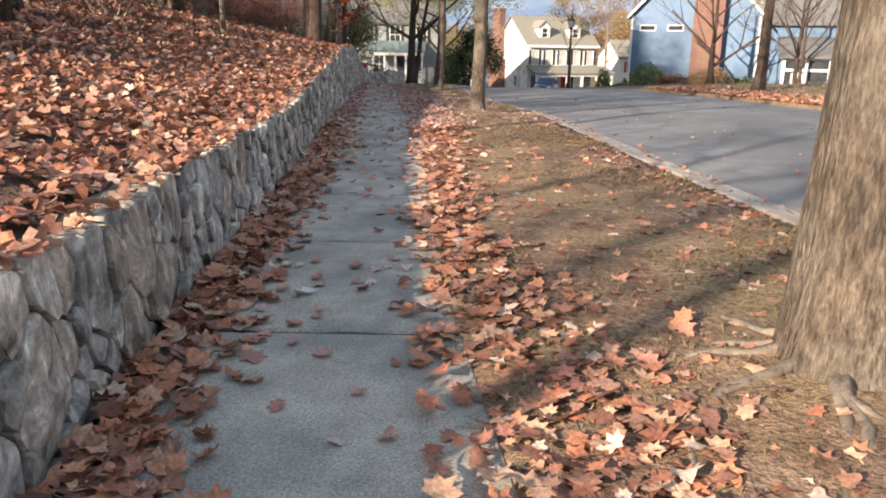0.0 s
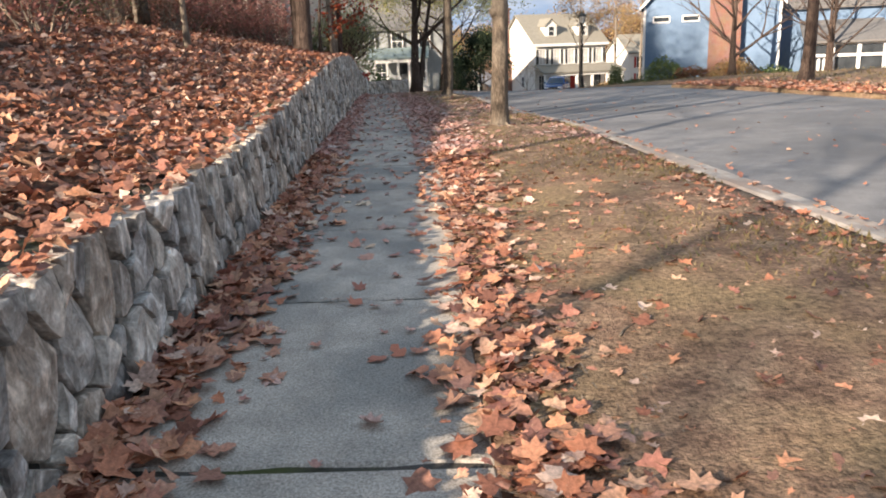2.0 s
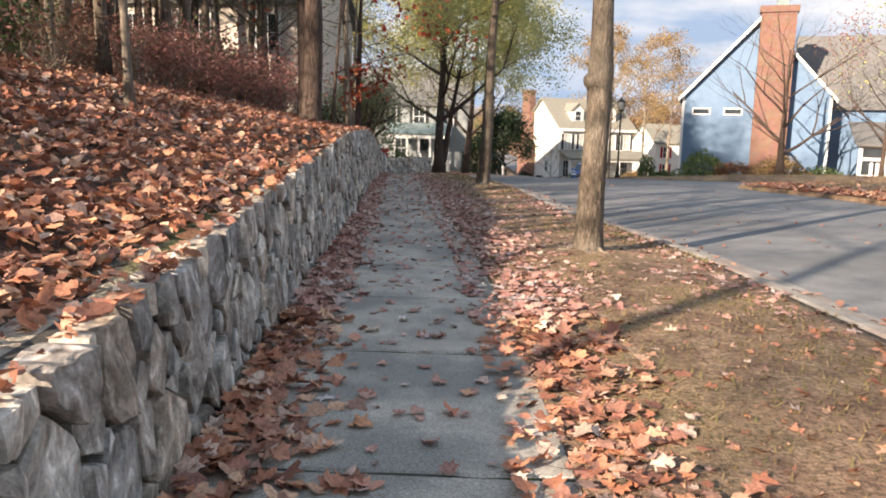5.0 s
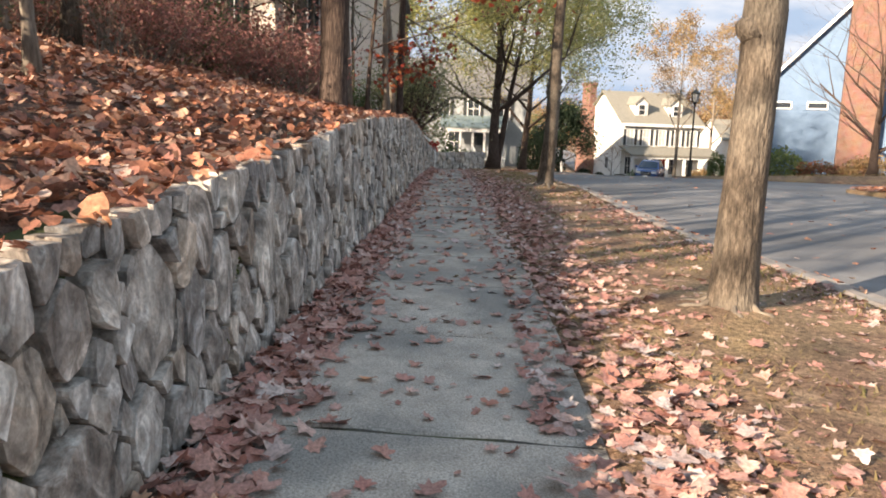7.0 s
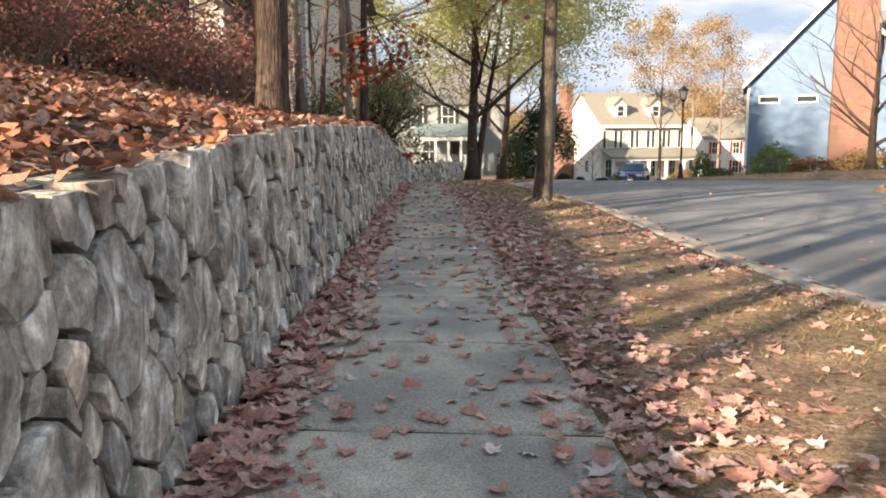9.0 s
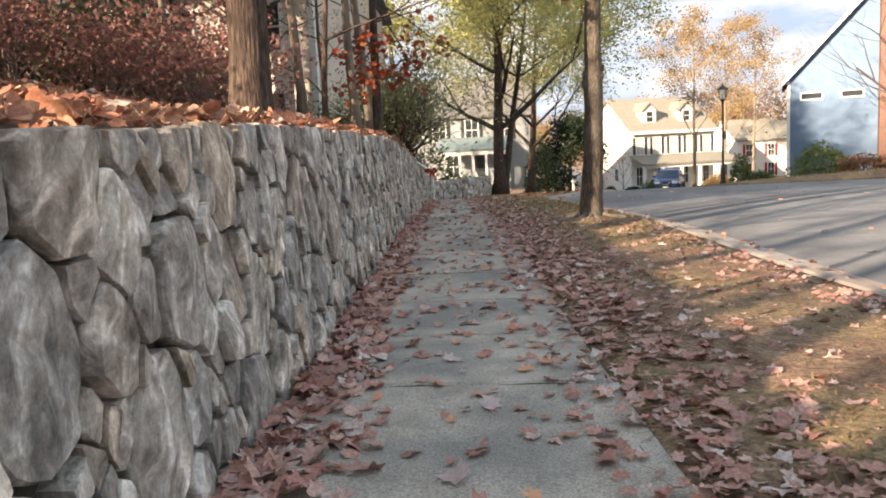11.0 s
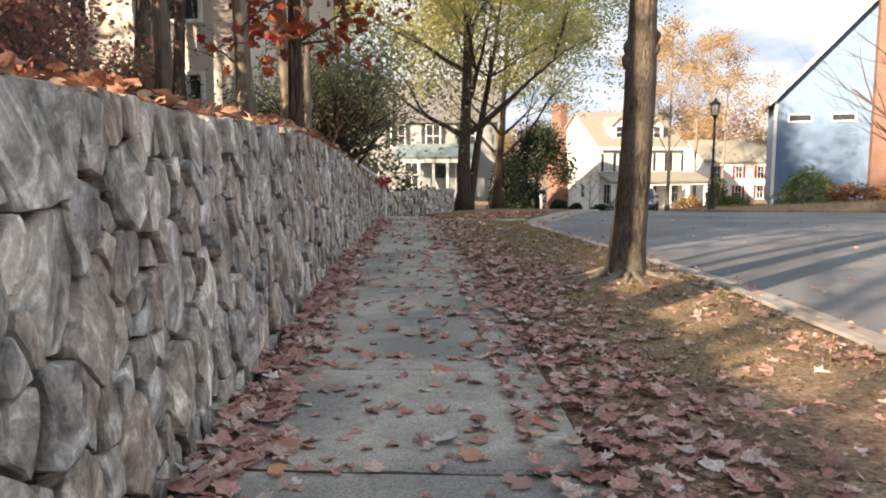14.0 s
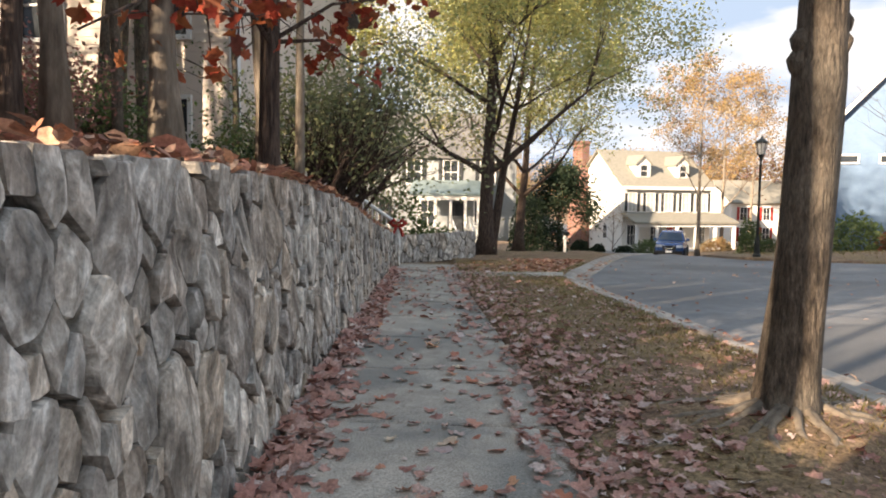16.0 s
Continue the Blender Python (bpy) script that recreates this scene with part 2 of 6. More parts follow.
M_LITTER = mat("bank_leaf_mould", [(0.07, 0.045, 0.035), (0.14, 0.085, 0.065), (0.24, 0.15, 0.11)], 12, 10, rough=0.95, bump=1.0, bump_scale=40, bump_dist=0.04, sub=(0.11, 0.075, 0.055), sub_scale=0.8, fine=(30, 0.45, 1.4))
M_LEAF = mat("dry_leaf", [(0.189, 0.089, 0.066), (0.358, 0.149, 0.094), (0.566, 0.238, 0.136), (0.320, 0.168, 0.126), (0.679, 0.336, 0.190), (0.452, 0.198, 0.148), (0.754, 0.476, 0.314), (0.264, 0.119, 0.094), (0.850, 0.654, 0.524)],
             60, 4, rough=0.7, bump=0.3, bump_scale=120, rnd="island_pick", trans=0.12)
M_LEAF_O = mat("dry_leaf_single", [(0.341, 0.150, 0.118), (0.635, 0.256, 0.164), (0.499, 0.232, 0.188), (0.850, 0.440, 0.259), (0.612, 0.301, 0.235), (0.850, 0.696, 0.517), (0.431, 0.197, 0.164), (0.850, 0.850, 0.847)],
               60, 4, rough=0.7, bump=0.3, bump_scale=120, rnd="object_pick", trans=0.12)
# paler, pinker leaves; albedo raised to make up for the shade farther along
M_LEAF_L = mat("pale_dry_leaf", [(0.42, 0.205, 0.165), (0.60, 0.35, 0.285), (0.50, 0.245, 0.205), (0.68, 0.48, 0.41), (0.37, 0.18, 0.15), (0.76, 0.66, 0.61)], 60, 4, rough=0.7, bump=0.3, bump_scale=120, rnd="island_pick", trans=0.12)
M_BARK = mat("grey_brown_bark", [(0.038, 0.031, 0.026), (0.120, 0.094, 0.070), (0.23, 0.185, 0.142)], 13, 9, (2.0, 2.0, 0.5), 0.92, 1.0, 24, 0.035, sub=(0.19, 0.16, 0.125), sub_scale=1.7, fine=(34, 0.45, 1.35))
M_BARK_D = mat("dark_bark", [(0.032, 0.023, 0.020), (0.086, 0.060, 0.048), (0.138, 0.103, 0.082)], 12, 8, (2.0, 2.0, 0.3), 0.95, 1.0, 18, 0.04, fine=(24, 0.5, 1.3))
M_BARK_P = mat("pale_twig_bark", [(0.085, 0.070, 0.055), (0.19, 0.158, 0.125), (0.32, 0.275, 0.22)], 8, 6, (2, 2, 0.5), 0.92, 0.6, 30)
M_ROOT = mat("tree_root", [(0.091, 0.073, 0.059), (0.200, 0.164, 0.127), (0.291, 0.246, 0.191)], 14, 6, rough=0.92, bump=0.8, bump_scale=50)


def foliage(name, cols):
    return mat(name, cols, 20, 3, rough=0.6, bump=0, rnd="island_pick", trans=0.42)


M_F_AUT = foliage("foliage_red_brown", [(0.15, 0.075, 0.05), (0.24, 0.092, 0.06), (0.18, 0.115, 0.07), (0.12, 0.105, 0.055)])
M_F_RED = foliage("foliage_red", [(0.270, 0.041, 0.027), (0.459, 0.081, 0.041), (0.378, 0.135, 0.054), (0.216, 0.068, 0.054)])
M_F_YG = foliage("foliage_yellow_green", [(0.412, 0.404, 0.149), (0.616, 0.575, 0.207), (0.309, 0.384, 0.176), (0.699, 0.575, 0.235)])
M_F_GR = foliage("foliage_green", [(0.085, 0.135, 0.051), (0.151, 0.220, 0.076), (0.119, 0.169, 0.085), (0.203, 0.236, 0.101)])
M_F_DK = foliage("foliage_dark_evergreen", [(0.018, 0.036, 0.019), (0.036, 0.060, 0.030), (0.054, 0.072, 0.042)])
M_F_OR = foliage("foliage_tan_orange", [(0.405, 0.270, 0.121), (0.486, 0.338, 0.162), (0.324, 0.257, 0.135), (0.405, 0.216, 0.108)])
M_F_PINK = foliage("foliage_dusty_red", [(0.36, 0.15, 0.13), (0.46, 0.22, 0.19), (0.29, 0.155, 0.135), (0.25, 0.175, 0.125)])
M_F_OLIVE = foliage("foliage_olive", [(0.22, 0.24, 0.12), (0.29, 0.31, 0.15), (0.18, 0.22, 0.12), (0.34, 0.31, 0.18)])
M_MOSS = foliage("moss_green", [(0.10, 0.14, 0.02), (0.16, 0.20, 0.03), (0.08, 0.11, 0.02)])
M_GRASS = foliage("grass_blades", [(0.19, 0.19, 0.07), (0.36, 0.265, 0.13), (0.28, 0.215, 0.10), (0.42, 0.315, 0.18)])

# ---- mesh helpers ----


class MB:
    """Collects vertices and faces for one mesh."""

    def __init__(self):
        self.v, self.f = [], []

    def add(self, verts, faces):
        o = len(self.v)
        self.v.extend([tuple(p) for p in verts])
        self.f.extend([tuple(i + o for i in q) for q in faces])

    def box(self, x0, y0, z0, x1, y1, z1):
        self.add([(x0, y0, z0), (x1, y0, z0), (x1, y1, z0), (x0, y1, z0), (x0, y0, z1), (x1, y0, z1), (x1, y1, z1), (x0, y1, z1)],
                 [(0, 3, 2, 1), (4, 5, 6, 7), (0, 1, 5, 4), (1, 2, 6, 5), (2, 3, 7, 6), (3, 0, 4, 7)])

    def bar(self, a, b, w, h=None):
        """A straight square bar from a to b."""
        a, b = Vector(a), Vector(b)
        self.tube([a, b], [w * 0.7071, w * 0.7071], 4)

    def tube(self, pts, radii, sides=8, cap=True, wob=0.0):
        pts = [Vector(p) for p in pts]
        ring = []
        up = Vector((0.13, 0.31, 0.94))
        for i, p in enumerate(pts):
            d = (pts[min(i + 1, len(pts) - 1)] - pts[max(i - 1, 0)]).normalized()
            s = d.cross(up)
            if s.length < 1e-3:
                s = d.cross(Vector((1, 0, 0)))
            s.normalize()
            t = s.cross(d)
            o = len(self.v)
            for k in range(sides):
                a = 2 * math.pi * (k + 0.5) / sides
                r = radii[i]
                if wob:
                    r *= 1 + wob * noise.noise(Vector((math.cos(a) * 1.7, math.sin(a) * 1.7, p.z * 1.3 + p.x)))
                self.v.append(tuple(p + s * (math.cos(a) * r) + t * (math.sin(a) * r)))
            ring.append(o)
        for i in range(len(pts) - 1):
            a, b = ring[i], ring[i + 1]
            for k in range(sides):
                k2 = (k + 1) % sides
                self.f.append((a + k, a + k2, b + k2, b + k))
        if cap:
            self.f.append(tuple(ring[-1] + k for k in range(sides)))
            self.f.append(tuple(ring[0] + k for k in reversed(range(sides))))

    def mesh(self, name, material, smooth=False):
        me = bpy.data.meshes.new(name)
        me.from_pydata(self.v, [], self.f)
        me.materials.append(material)
        if smooth:
            me.polygons.foreach_set("use_smooth", [True] * len(me.polygons))
        me.update()
        return me


def part(name, mb, material, parent=None, label="", smooth=False):
    ob = new(name, mb if isinstance(mb, bpy.types.Mesh) else mb.mesh(name, material, smooth))
    if parent is not None:
        ob.parent = parent
    if label:
        ob["label"] = label
    return ob


def thing(name, m, label, category, group="", kind=""):
    ob = new(name)
    ob.matrix_basis = m
    ob.empty_display_size = 0.2
    return tagged(ob, label, category, group, kind)


# ---- plan: curves along the walk ----
def curve(*pairs):
    """A softened line through (y, value) pairs, kept as a fine table."""
    ys, vs = [p[0] for p in pairs], [p[1] for p in pairs]
    grid = np.arange(-40, 410, 0.1)
    table = sum(np.interp(grid + d, ys, vs) for d in (-1.2, -0.6, 0, 0.6, 1.2)) / 5
    flat = table.tolist()

    def at(y):
        if np.ndim(y):
            return np.interp(y, grid, table)
        u = min(max((float(y) + 40) * 10, 0.0), len(flat) - 2.0)
        i = int(u)
        return flat[i] + (flat[i + 1] - flat[i]) * (u - i)
    return at


ground_z = curve((-30, 0), (18, 0), (22, -0.09), (29, -0.12), (31, -0.15), (35, -0.25), (40, -0.42), (47, -0.75), (56, -1.25), (67, -2.0), (74, -2.7), (95, -4.0), (130, -5), (400, -6))
wall_x = curve((-30, 1.4), (2.2, -1.34), (4.2, -1.52), (7.6, -1.75), (10.5, -1.97), (13.5, -2.24), (17, -2.48), (21.6, -2.88), (24.6, -3.16), (29.2, -3.56), (31, -3.72), (34.3, -4.0), (40, -4.46), (60, -5.9), (400, -6))
wall_top = curve((-30, 0.62), (2, 0.69), (9, 0.71), (11.5, 0.86), (13.75, 1.0), (16.5, 1.15), (18, 1.27), (20, 1.38), (28.6, 1.43), (31.3, 1.29), (34.2, 1.05), (37, 0.72), (40, 0.5), (43, 0.2), (50, -0.2), (60, -0.9), (75, -1.5), (95, -3.5), (400, -5))
walk_x = curve((-30, 3.0), (2.7, 0.14), (3.65, -0.04), (5.3, -0.16), (8, -0.26), (11.3, -0.38), (13.1, -0.5), (15.7, -0.66), (21.6, -1.22), (22.7, -1.31), (25.6, -1.52), (27.7, -1.75), (31.4, -2.12), (35.9, -2.64), (39.8, -3.01), (60, -4.4), (400, -4.4))
kerb_x = curve((-30, 5.5), (2, 3.05), (6.2, 2.76), (11.3, 2.31), (14.5, 2.1), (17.3, 1.88), (21, 1.3), (23.4, 0.95), (26.4, 0.72), (29.8, 0.38), (32.3, -0.05), (35, -0.44), (38.5, -0.9), (41, -0.7), (44, 0.0), (50, 1.2), (60, 3.5), (74, 6.5), (90, 6.5), (400, 6.5))
far_x = curve((-30, 14), (10, 11.5), (22.8, 10.5), (27.4, 9.7), (34, 8.6), (36.5, 9.0), (38.5, 20), (40, 45), (50, 45), (51.5, 22), (53.5, 9), (56, 7.9), (66, 9.0), (74, 12), (90, 13), (400, 13))


def hill_z(d, y):
    """Height of the wooded bank d metres behind the wall face."""
    s = np.interp(y, [0, 38, 48, 70], [0.20, 0.20, 0.06, 0.02])
    return wall_top(y) - 0.05 + s * np.clip(d - 0.35, 0, 9) + s * 0.5 * np.clip(d - 9.35, 0, 25) + s * 0.1 * np.clip(d - 34, 0, 40)


def bump_z(x, y):
    z = 0.018 * noise.noise(Vector((x * 1.7, y * 1.7, 0))) + 0.03 * noise.noise(Vector((x * 0.4, y * 0.4, 5)))
    for a, b, h in ((1.72, 3.2, 0.06), (0.5, 16.7, 0.09), (-0.42, 28.85, 0.12)):
        z += h * math.exp(-((x - a) ** 2 + (y - b) ** 2) / 0.5)
    return z


def surface_z(x, y):
    """Walking surface height at a place, for setting things down."""
    w, r, k, f = float(wall_x(y)), float(walk_x(y)), float(kerb_x(y)), float(far_x(y))
    g = float(ground_z(y))
    if x < w - 0.3:
        return float(hill_z(w - x, y)) + 2 * bump_z(x, y)
    if x < w - 0.05:
        return float(wall_top(y)) - 0.02
    if x < r:
        return g
    if x < k:
        return g + 0.015 + bump_z(x, y)
    if x < f:
        return g - 0.06
    return g + 0.05 + min(0.045 * (x - f), 0.5) + bump_z(x, y)


ROWS_Y = np.concatenate([np.arange(-30, -4, 2.0), np.arange(-4, 60, 0.33), np.arange(60, 120, 2.0), np.array([125, 140, 170, 220, 300, 450, 800, 1500])])


def build_ground():
    hill_d = [600, 250, 120, 80, 60, 45, 34, 26, 20, 16, 13, 11, 9.35, 8, 7, 6, 5, 4.2, 3.5, 2.9, 2.3, 1.8, 1.4, 1.0, 0.7, 0.45, 0.3]
    far_d = [0.0, 0.15, 0.5, 1, 1.8, 3, 5, 8, 12, 18, 26, 40, 60, 100, 200, 600, 1500]
    vs, fs, ncol = [], [], 0
    for y in ROWS_Y:
        w, r, k, f, g = (float(c(y)) for c in (wall_x, walk_x, kerb_x, far_x, ground_z))
        row = [(w - d, y, float(hill_z(d, y)) + 2 * bump_z(w - d, y)) for d in hill_d]
        row += [(w - 0.29, y, g - 0.1), (w + 0.02, y, g - 0.09), (r - 0.03, y, g - 0.09), (r + 0.004, y, g + 0.0)]
        for i in range(1, 15):
            u = i / 15
            x = r + (k - r) * u
            row.append((x, y, g + 0.015 + bump_z(x, y) + 0.02 * math.sin(math.pi * u)))
        row += [(k - 0.004, y, g + 0.012), (k + 0.02, y, g - 0.2), (f - 0.02, y, g - 0.2)]
        for d in far_d:
            row.append((f + d, y, g + 0.03 + min(0.045 * d, 0.5) + bump_z(f + d, y)))
        ncol = len(row)
        vs += row
    for j in range(len(ROWS_Y) - 1):
        for i in range(ncol - 1):
            a = j * ncol + i
            fs.append((a, a + 1, a + ncol + 1, a + ncol))
    mb = MB()
    mb.v, mb.f = vs, fs
    ob = part("ground", mb, M_SOIL, smooth=True)
    ob.data.materials.append(M_LITTER)
    for q in ob.data.polygons:
        if q.index % (ncol - 1) < len(hill_d):
            q.material_index = 1
    tagged(ob, "brown soil, thin dry grass and leaf litter around the road", "ground", kind="structure")


def build_road():
    mb = MB()
    n = 12
    for y in ROWS_Y:
        k, f, g = float(kerb_x(y)), float(far_x(y)), float(ground_z(y))
        for i in range(n + 1):
            u = i / n
            x = k + 0.5 + (f - k - 0.5) * u
            mb.v.append((x, y, g - 0.075 + 0.05 * math.sin(math.pi * min(1, u * 1.0))))
    for j in range(len(ROWS_Y) - 1):
        for i in range(n):
            a = j * (n + 1) + i
            mb.f.append((a, a + 1, a + n + 2, a + n + 1))
    tagged(part("road", mb, M_ASPHALT, smooth=True), "grey worn asphalt road curving over a low crest", "road", kind="structure")


def build_kerb():
    top = thing("kerb", pose(0, 0, 0), "pale concrete kerb with a shallow gutter and leaf litter", "kerb", kind="structure")
    prof = [(0.0, -0.2), (0.0, 0.012), (0.03, 0.03), (0.13, 0.03), (0.19, 0.0), (0.26, -0.055), (0.52, -0.062), (0.52, -0.2)]
    ys = np.arange(-3, 75, 3.05)
    for y0 in ys:
        mb = MB()
        yy = np.linspace(y0 + 0.006, y0 + 3.044, 7)
        for y in yy:
            k, g = float(kerb_x(y)), float(ground_z(y))
            dk = (float(kerb_x(y + 0.1)) - float(kerb_x(y - 0.1))) / 0.2
            nx, ny = 1 / math.hypot(1, dk), -dk / math.hypot(1, dk)
            for a, z in prof:
                mb.v.append((k + nx * a, y + ny * a, g + z))
        m = len(prof)
        for j in range(6):
            for i in range(m - 1):
                a = j * m + i
                mb.f.append((a, a + m, a + m + 1, a + 1))
        mb.f.append(tuple(range(m)))
        mb.f.append(tuple(6 * m + i for i in reversed(range(m))))
        part("kerb_stone", mb, M_KERB, top)


JOINTS = [-2.0, -0.05, 1.8, 3.64, 5.47, 7.28, 9.1, 10.95, 12.7, 14.3, 15.85, 17.35, 18.85, 20.3, 21.45, 22.72, 24.2, 25.7, 27.2, 28.7, 30.2, 31.7, 33.2, 34.7, 36.2, 37.7, 39.2, 40.8, 42.4, 44.0]


def build_sidewalk():
    top = thing("pavement", pose(0, 0, 0), "grey broom-finished concrete pavement with dark joints", "pavement", kind="structure")
    for y0, y1 in zip(JOINTS, JOINTS[1:]):
        mb = MB()
        dz = random.uniform(-0.004, 0.004)
        cross = [(0, -0.09), (0, -0.006), (0.006, 0), (0.994, 0), (1, -0.006), (1, -0.09)]
        rows = [(y0 + 0.012, -0.09), (y0 + 0.012, -0.016), (y0 + 0.03, 0), ((y0 + y1) / 2, 0), (y1 - 0.03, 0), (y1 - 0.012, -0.016), (y1 - 0.012, -0.09)]
        for y, zz in rows:
            w, r, g = float(wall_x(y)) + 0.03, float(walk_x(y)), float(ground_z(y))
            for u, z in cross:
                mb.v.append((w + (r - w) * u, y, g + dz + min(z, zz)))
        m = len(cross)
        for j in range(len(rows) - 1):
            for i in range(m - 1):
                a = j * m + i
                mb.f.append((a, a + 1, a + m + 1, a + m))
        part("concrete_slab", mb, M_CONC, top)
        mb = MB()
        for y in (y0 - 0.02, y0 + 0.02):
            w, r, g = float(wall_x(y)) + 0.04, float(walk_x(y)) - 0.01, float(ground_z(y))
            mb.v += [(w + (r - w) * i / 8, y, g - 0.012 + 0.004 * math.sin(i * 2.1 + y0)) for i in range(9)]
        mb.f += [(i, i + 1, i + 10, i + 9) for i in range(8)]
        part("joint_soil", mb, M_DARK_JOINT, top, "dark soil packed into the joint")
    mb = MB()
    for y in np.linspace(38.9, 40.2, 5):
        a, b, g = float(walk_x(y)) - 0.02, float(kerb_x(y)) + 0.02, float(ground_z(y))
        for i in range(7):
            u = i / 6
            mb.v.append((a + (b - a) * u, y + 0.6 * u, float(ground_z(y + 0.6 * u)) + 0.045))
    for j in range(4):
        for i in range(6):
            a = j * 7 + i
            mb.f.append((a, a + 1, a + 8, a + 7))
    part("crossing_slab", mb, M_CONC, top)


# ---- stone wall ----
def clip(poly, nx, ny, c):
    """Keeps the part of a polygon where nx*x + ny*y <= c."""
    out = []
    for i in range(len(poly)):
        a, b = poly[i], poly[(i + 1) % len(poly)]
        da, db = nx * a[0] + ny * a[1] - c, nx * b[0] + ny * b[1] - c
        if da <= 0:
            out.append(a)
        if (da < 0 < db) or (db < 0 < da):
            t = da / (da - db)
            out.append((a[0] + (b[0] - a[0]) * t, a[1] + (b[1] - a[1]) * t))
    return out


def stone_cells(length, height_at, top, sizes, rng):
    """Fitted cells of very uneven size over a wall face, in (along, up): large stones first, chips between."""
    k = 0.74
    pts = np.zeros((0, 3))
    for r, tries in sizes:
        for _ in range(int(tries * length)):
            u, v = rng.uniform(-0.1, length + 0.1), rng.uniform(-0.05, top)
            if v > height_at(u) - 0.35 * r:
                continue
            rr = r * rng.uniform(0.82, 1.2)
            if len(pts):
                d = np.hypot(pts[:, 0] - u, (pts[:, 1] - v) * k)
                if (d < 0.86 * (pts[:, 2] + rr)).any():
                    continue
            pts = np.vstack([pts, (u, v, rr)])
    cells = []
    for u, v, r in pts:
        poly = [(u - 0.7, 0.0), (u + 0.7, 0.0), (u + 0.7, height_at(u + 0.7)), (u - 0.7, height_at(u - 0.7))]
        for a, b, q in pts[np.abs(pts[:, 0] - u) < 1.0]:
            if a == u and b == v:
                continue
            nx, ny = 2 * (a - u), 2 * k * k * (b - v)
            poly = clip(poly, nx, ny, a * a + k * k * b * b - u * u - k * k * v * v + r * r - q * q)
            if len(poly) < 3:
                break
        if len(poly) >= 3:
            cells.append(poly)
    return cells


def stone_mesh(poly, rng, place, depth=0.06):
    """One rough split stone on the wall face; place(along, out, up) gives its world point."""
    cx = sum(p[0] for p in poly) / len(poly)
    cy = sum(p[1] for p in poly) / len(poly)
    size = math.sqrt(abs(sum(poly[i][0] * poly[(i + 1) % len(poly)][1] - poly[(i + 1) % len(poly)][0] * poly[i][1] for i in range(len(poly)))) / 2)
    if size < 0.04:
        return None
    # knock the corners off, then break the edges into short uneven runs
    cut = []
    for i in range(len(poly)):
        a, b, c = poly[i - 1], poly[i], poly[(i + 1) % len(poly)]
        s1, s2 = rng.uniform(0.02, 0.16), rng.uniform(0.02, 0.16)
        cut += [(b[0] + (a[0] - b[0]) * s1, b[1] + (a[1] - b[1]) * s1), (b[0] + (c[0] - b[0]) * s2, b[1] + (c[1] - b[1]) * s2)]
    ring = []
    gap = rng.choice((0.003, 0.005, 0.008, 0.010, 0.014))
    under = rng.choice((0.0, 0.0, 0.03, 0.06, 0.11))
    sh = max(0.7, 1 - gap / (size * 0.5))
    for i in range(len(cut)):
        a, b = cut[i], cut[(i + 1) % len(cut)]
        m = max(1, int(math.dist(a, b) / 0.055))
        for j in range(m):
            p = (a[0] + (b[0] - a[0]) * j / m, a[1] + (b[1] - a[1]) * j / m)
            if ring and math.dist(ring[-1], p) < 0.018:
                continue
            e = noise.noise_vector(Vector((p[0] * 11, p[1] * 11, 2))) * min(0.016, size * 0.07)
            ring.append((p[0] + e.x, p[1] + e.y))
    out = rng.random() ** 1.3 * depth * min(1.0, 0.5 + size * 2)
    # the face is the lowest of a few split planes
    planes = [(rng.uniform(0.0, 0.045) * (i > 0), rng.uniform(-1, 1) * (0.10 + 0.3 * (i > 0)), rng.uniform(-1, 0.8) * (0.08 + 0.3 * (i > 0))) for i in range(6)]
    rough = min(0.008, size * 0.04)

    def face(x, y):
        d = [c + gx * (x - cx) + gy * (y - cy) for c, gx, gy in planes]
        return out + 0.012 + max(min(d), d[0] - 0.02) + rough * noise.noise(Vector((x * 17, y * 13, 3)))
    v, f, n = [], [], len(ring)
    rings = ((1.0, None), (1.0, -0.016), (0.965, 0.0), (0.80, 0.0), (0.55, 0.0), (0.27, 0.0))
    for s, o in rings:
        for a, b in ring:
            x, y = cx + (a - cx) * s * sh, cy + (b - cy) * s * sh * (1 - under * (b < cy))
            v.append(place(x, -0.11 if o is None else max(-0.06, face(x, y) + o), y))
    v.append(place(cx, face(cx, cy), cy))
    e = len(rings) - 1
    for r in range(e):
        for i in range(n):
            i2 = (i + 1) % n
            f.append((r * n + i, r * n + i2, (r + 1) * n + i2, (r + 1) * n + i))
    for i in range(n):
        f.append((e * n + i, e * n + (i + 1) % n, (e + 1) * n))
    return v, f


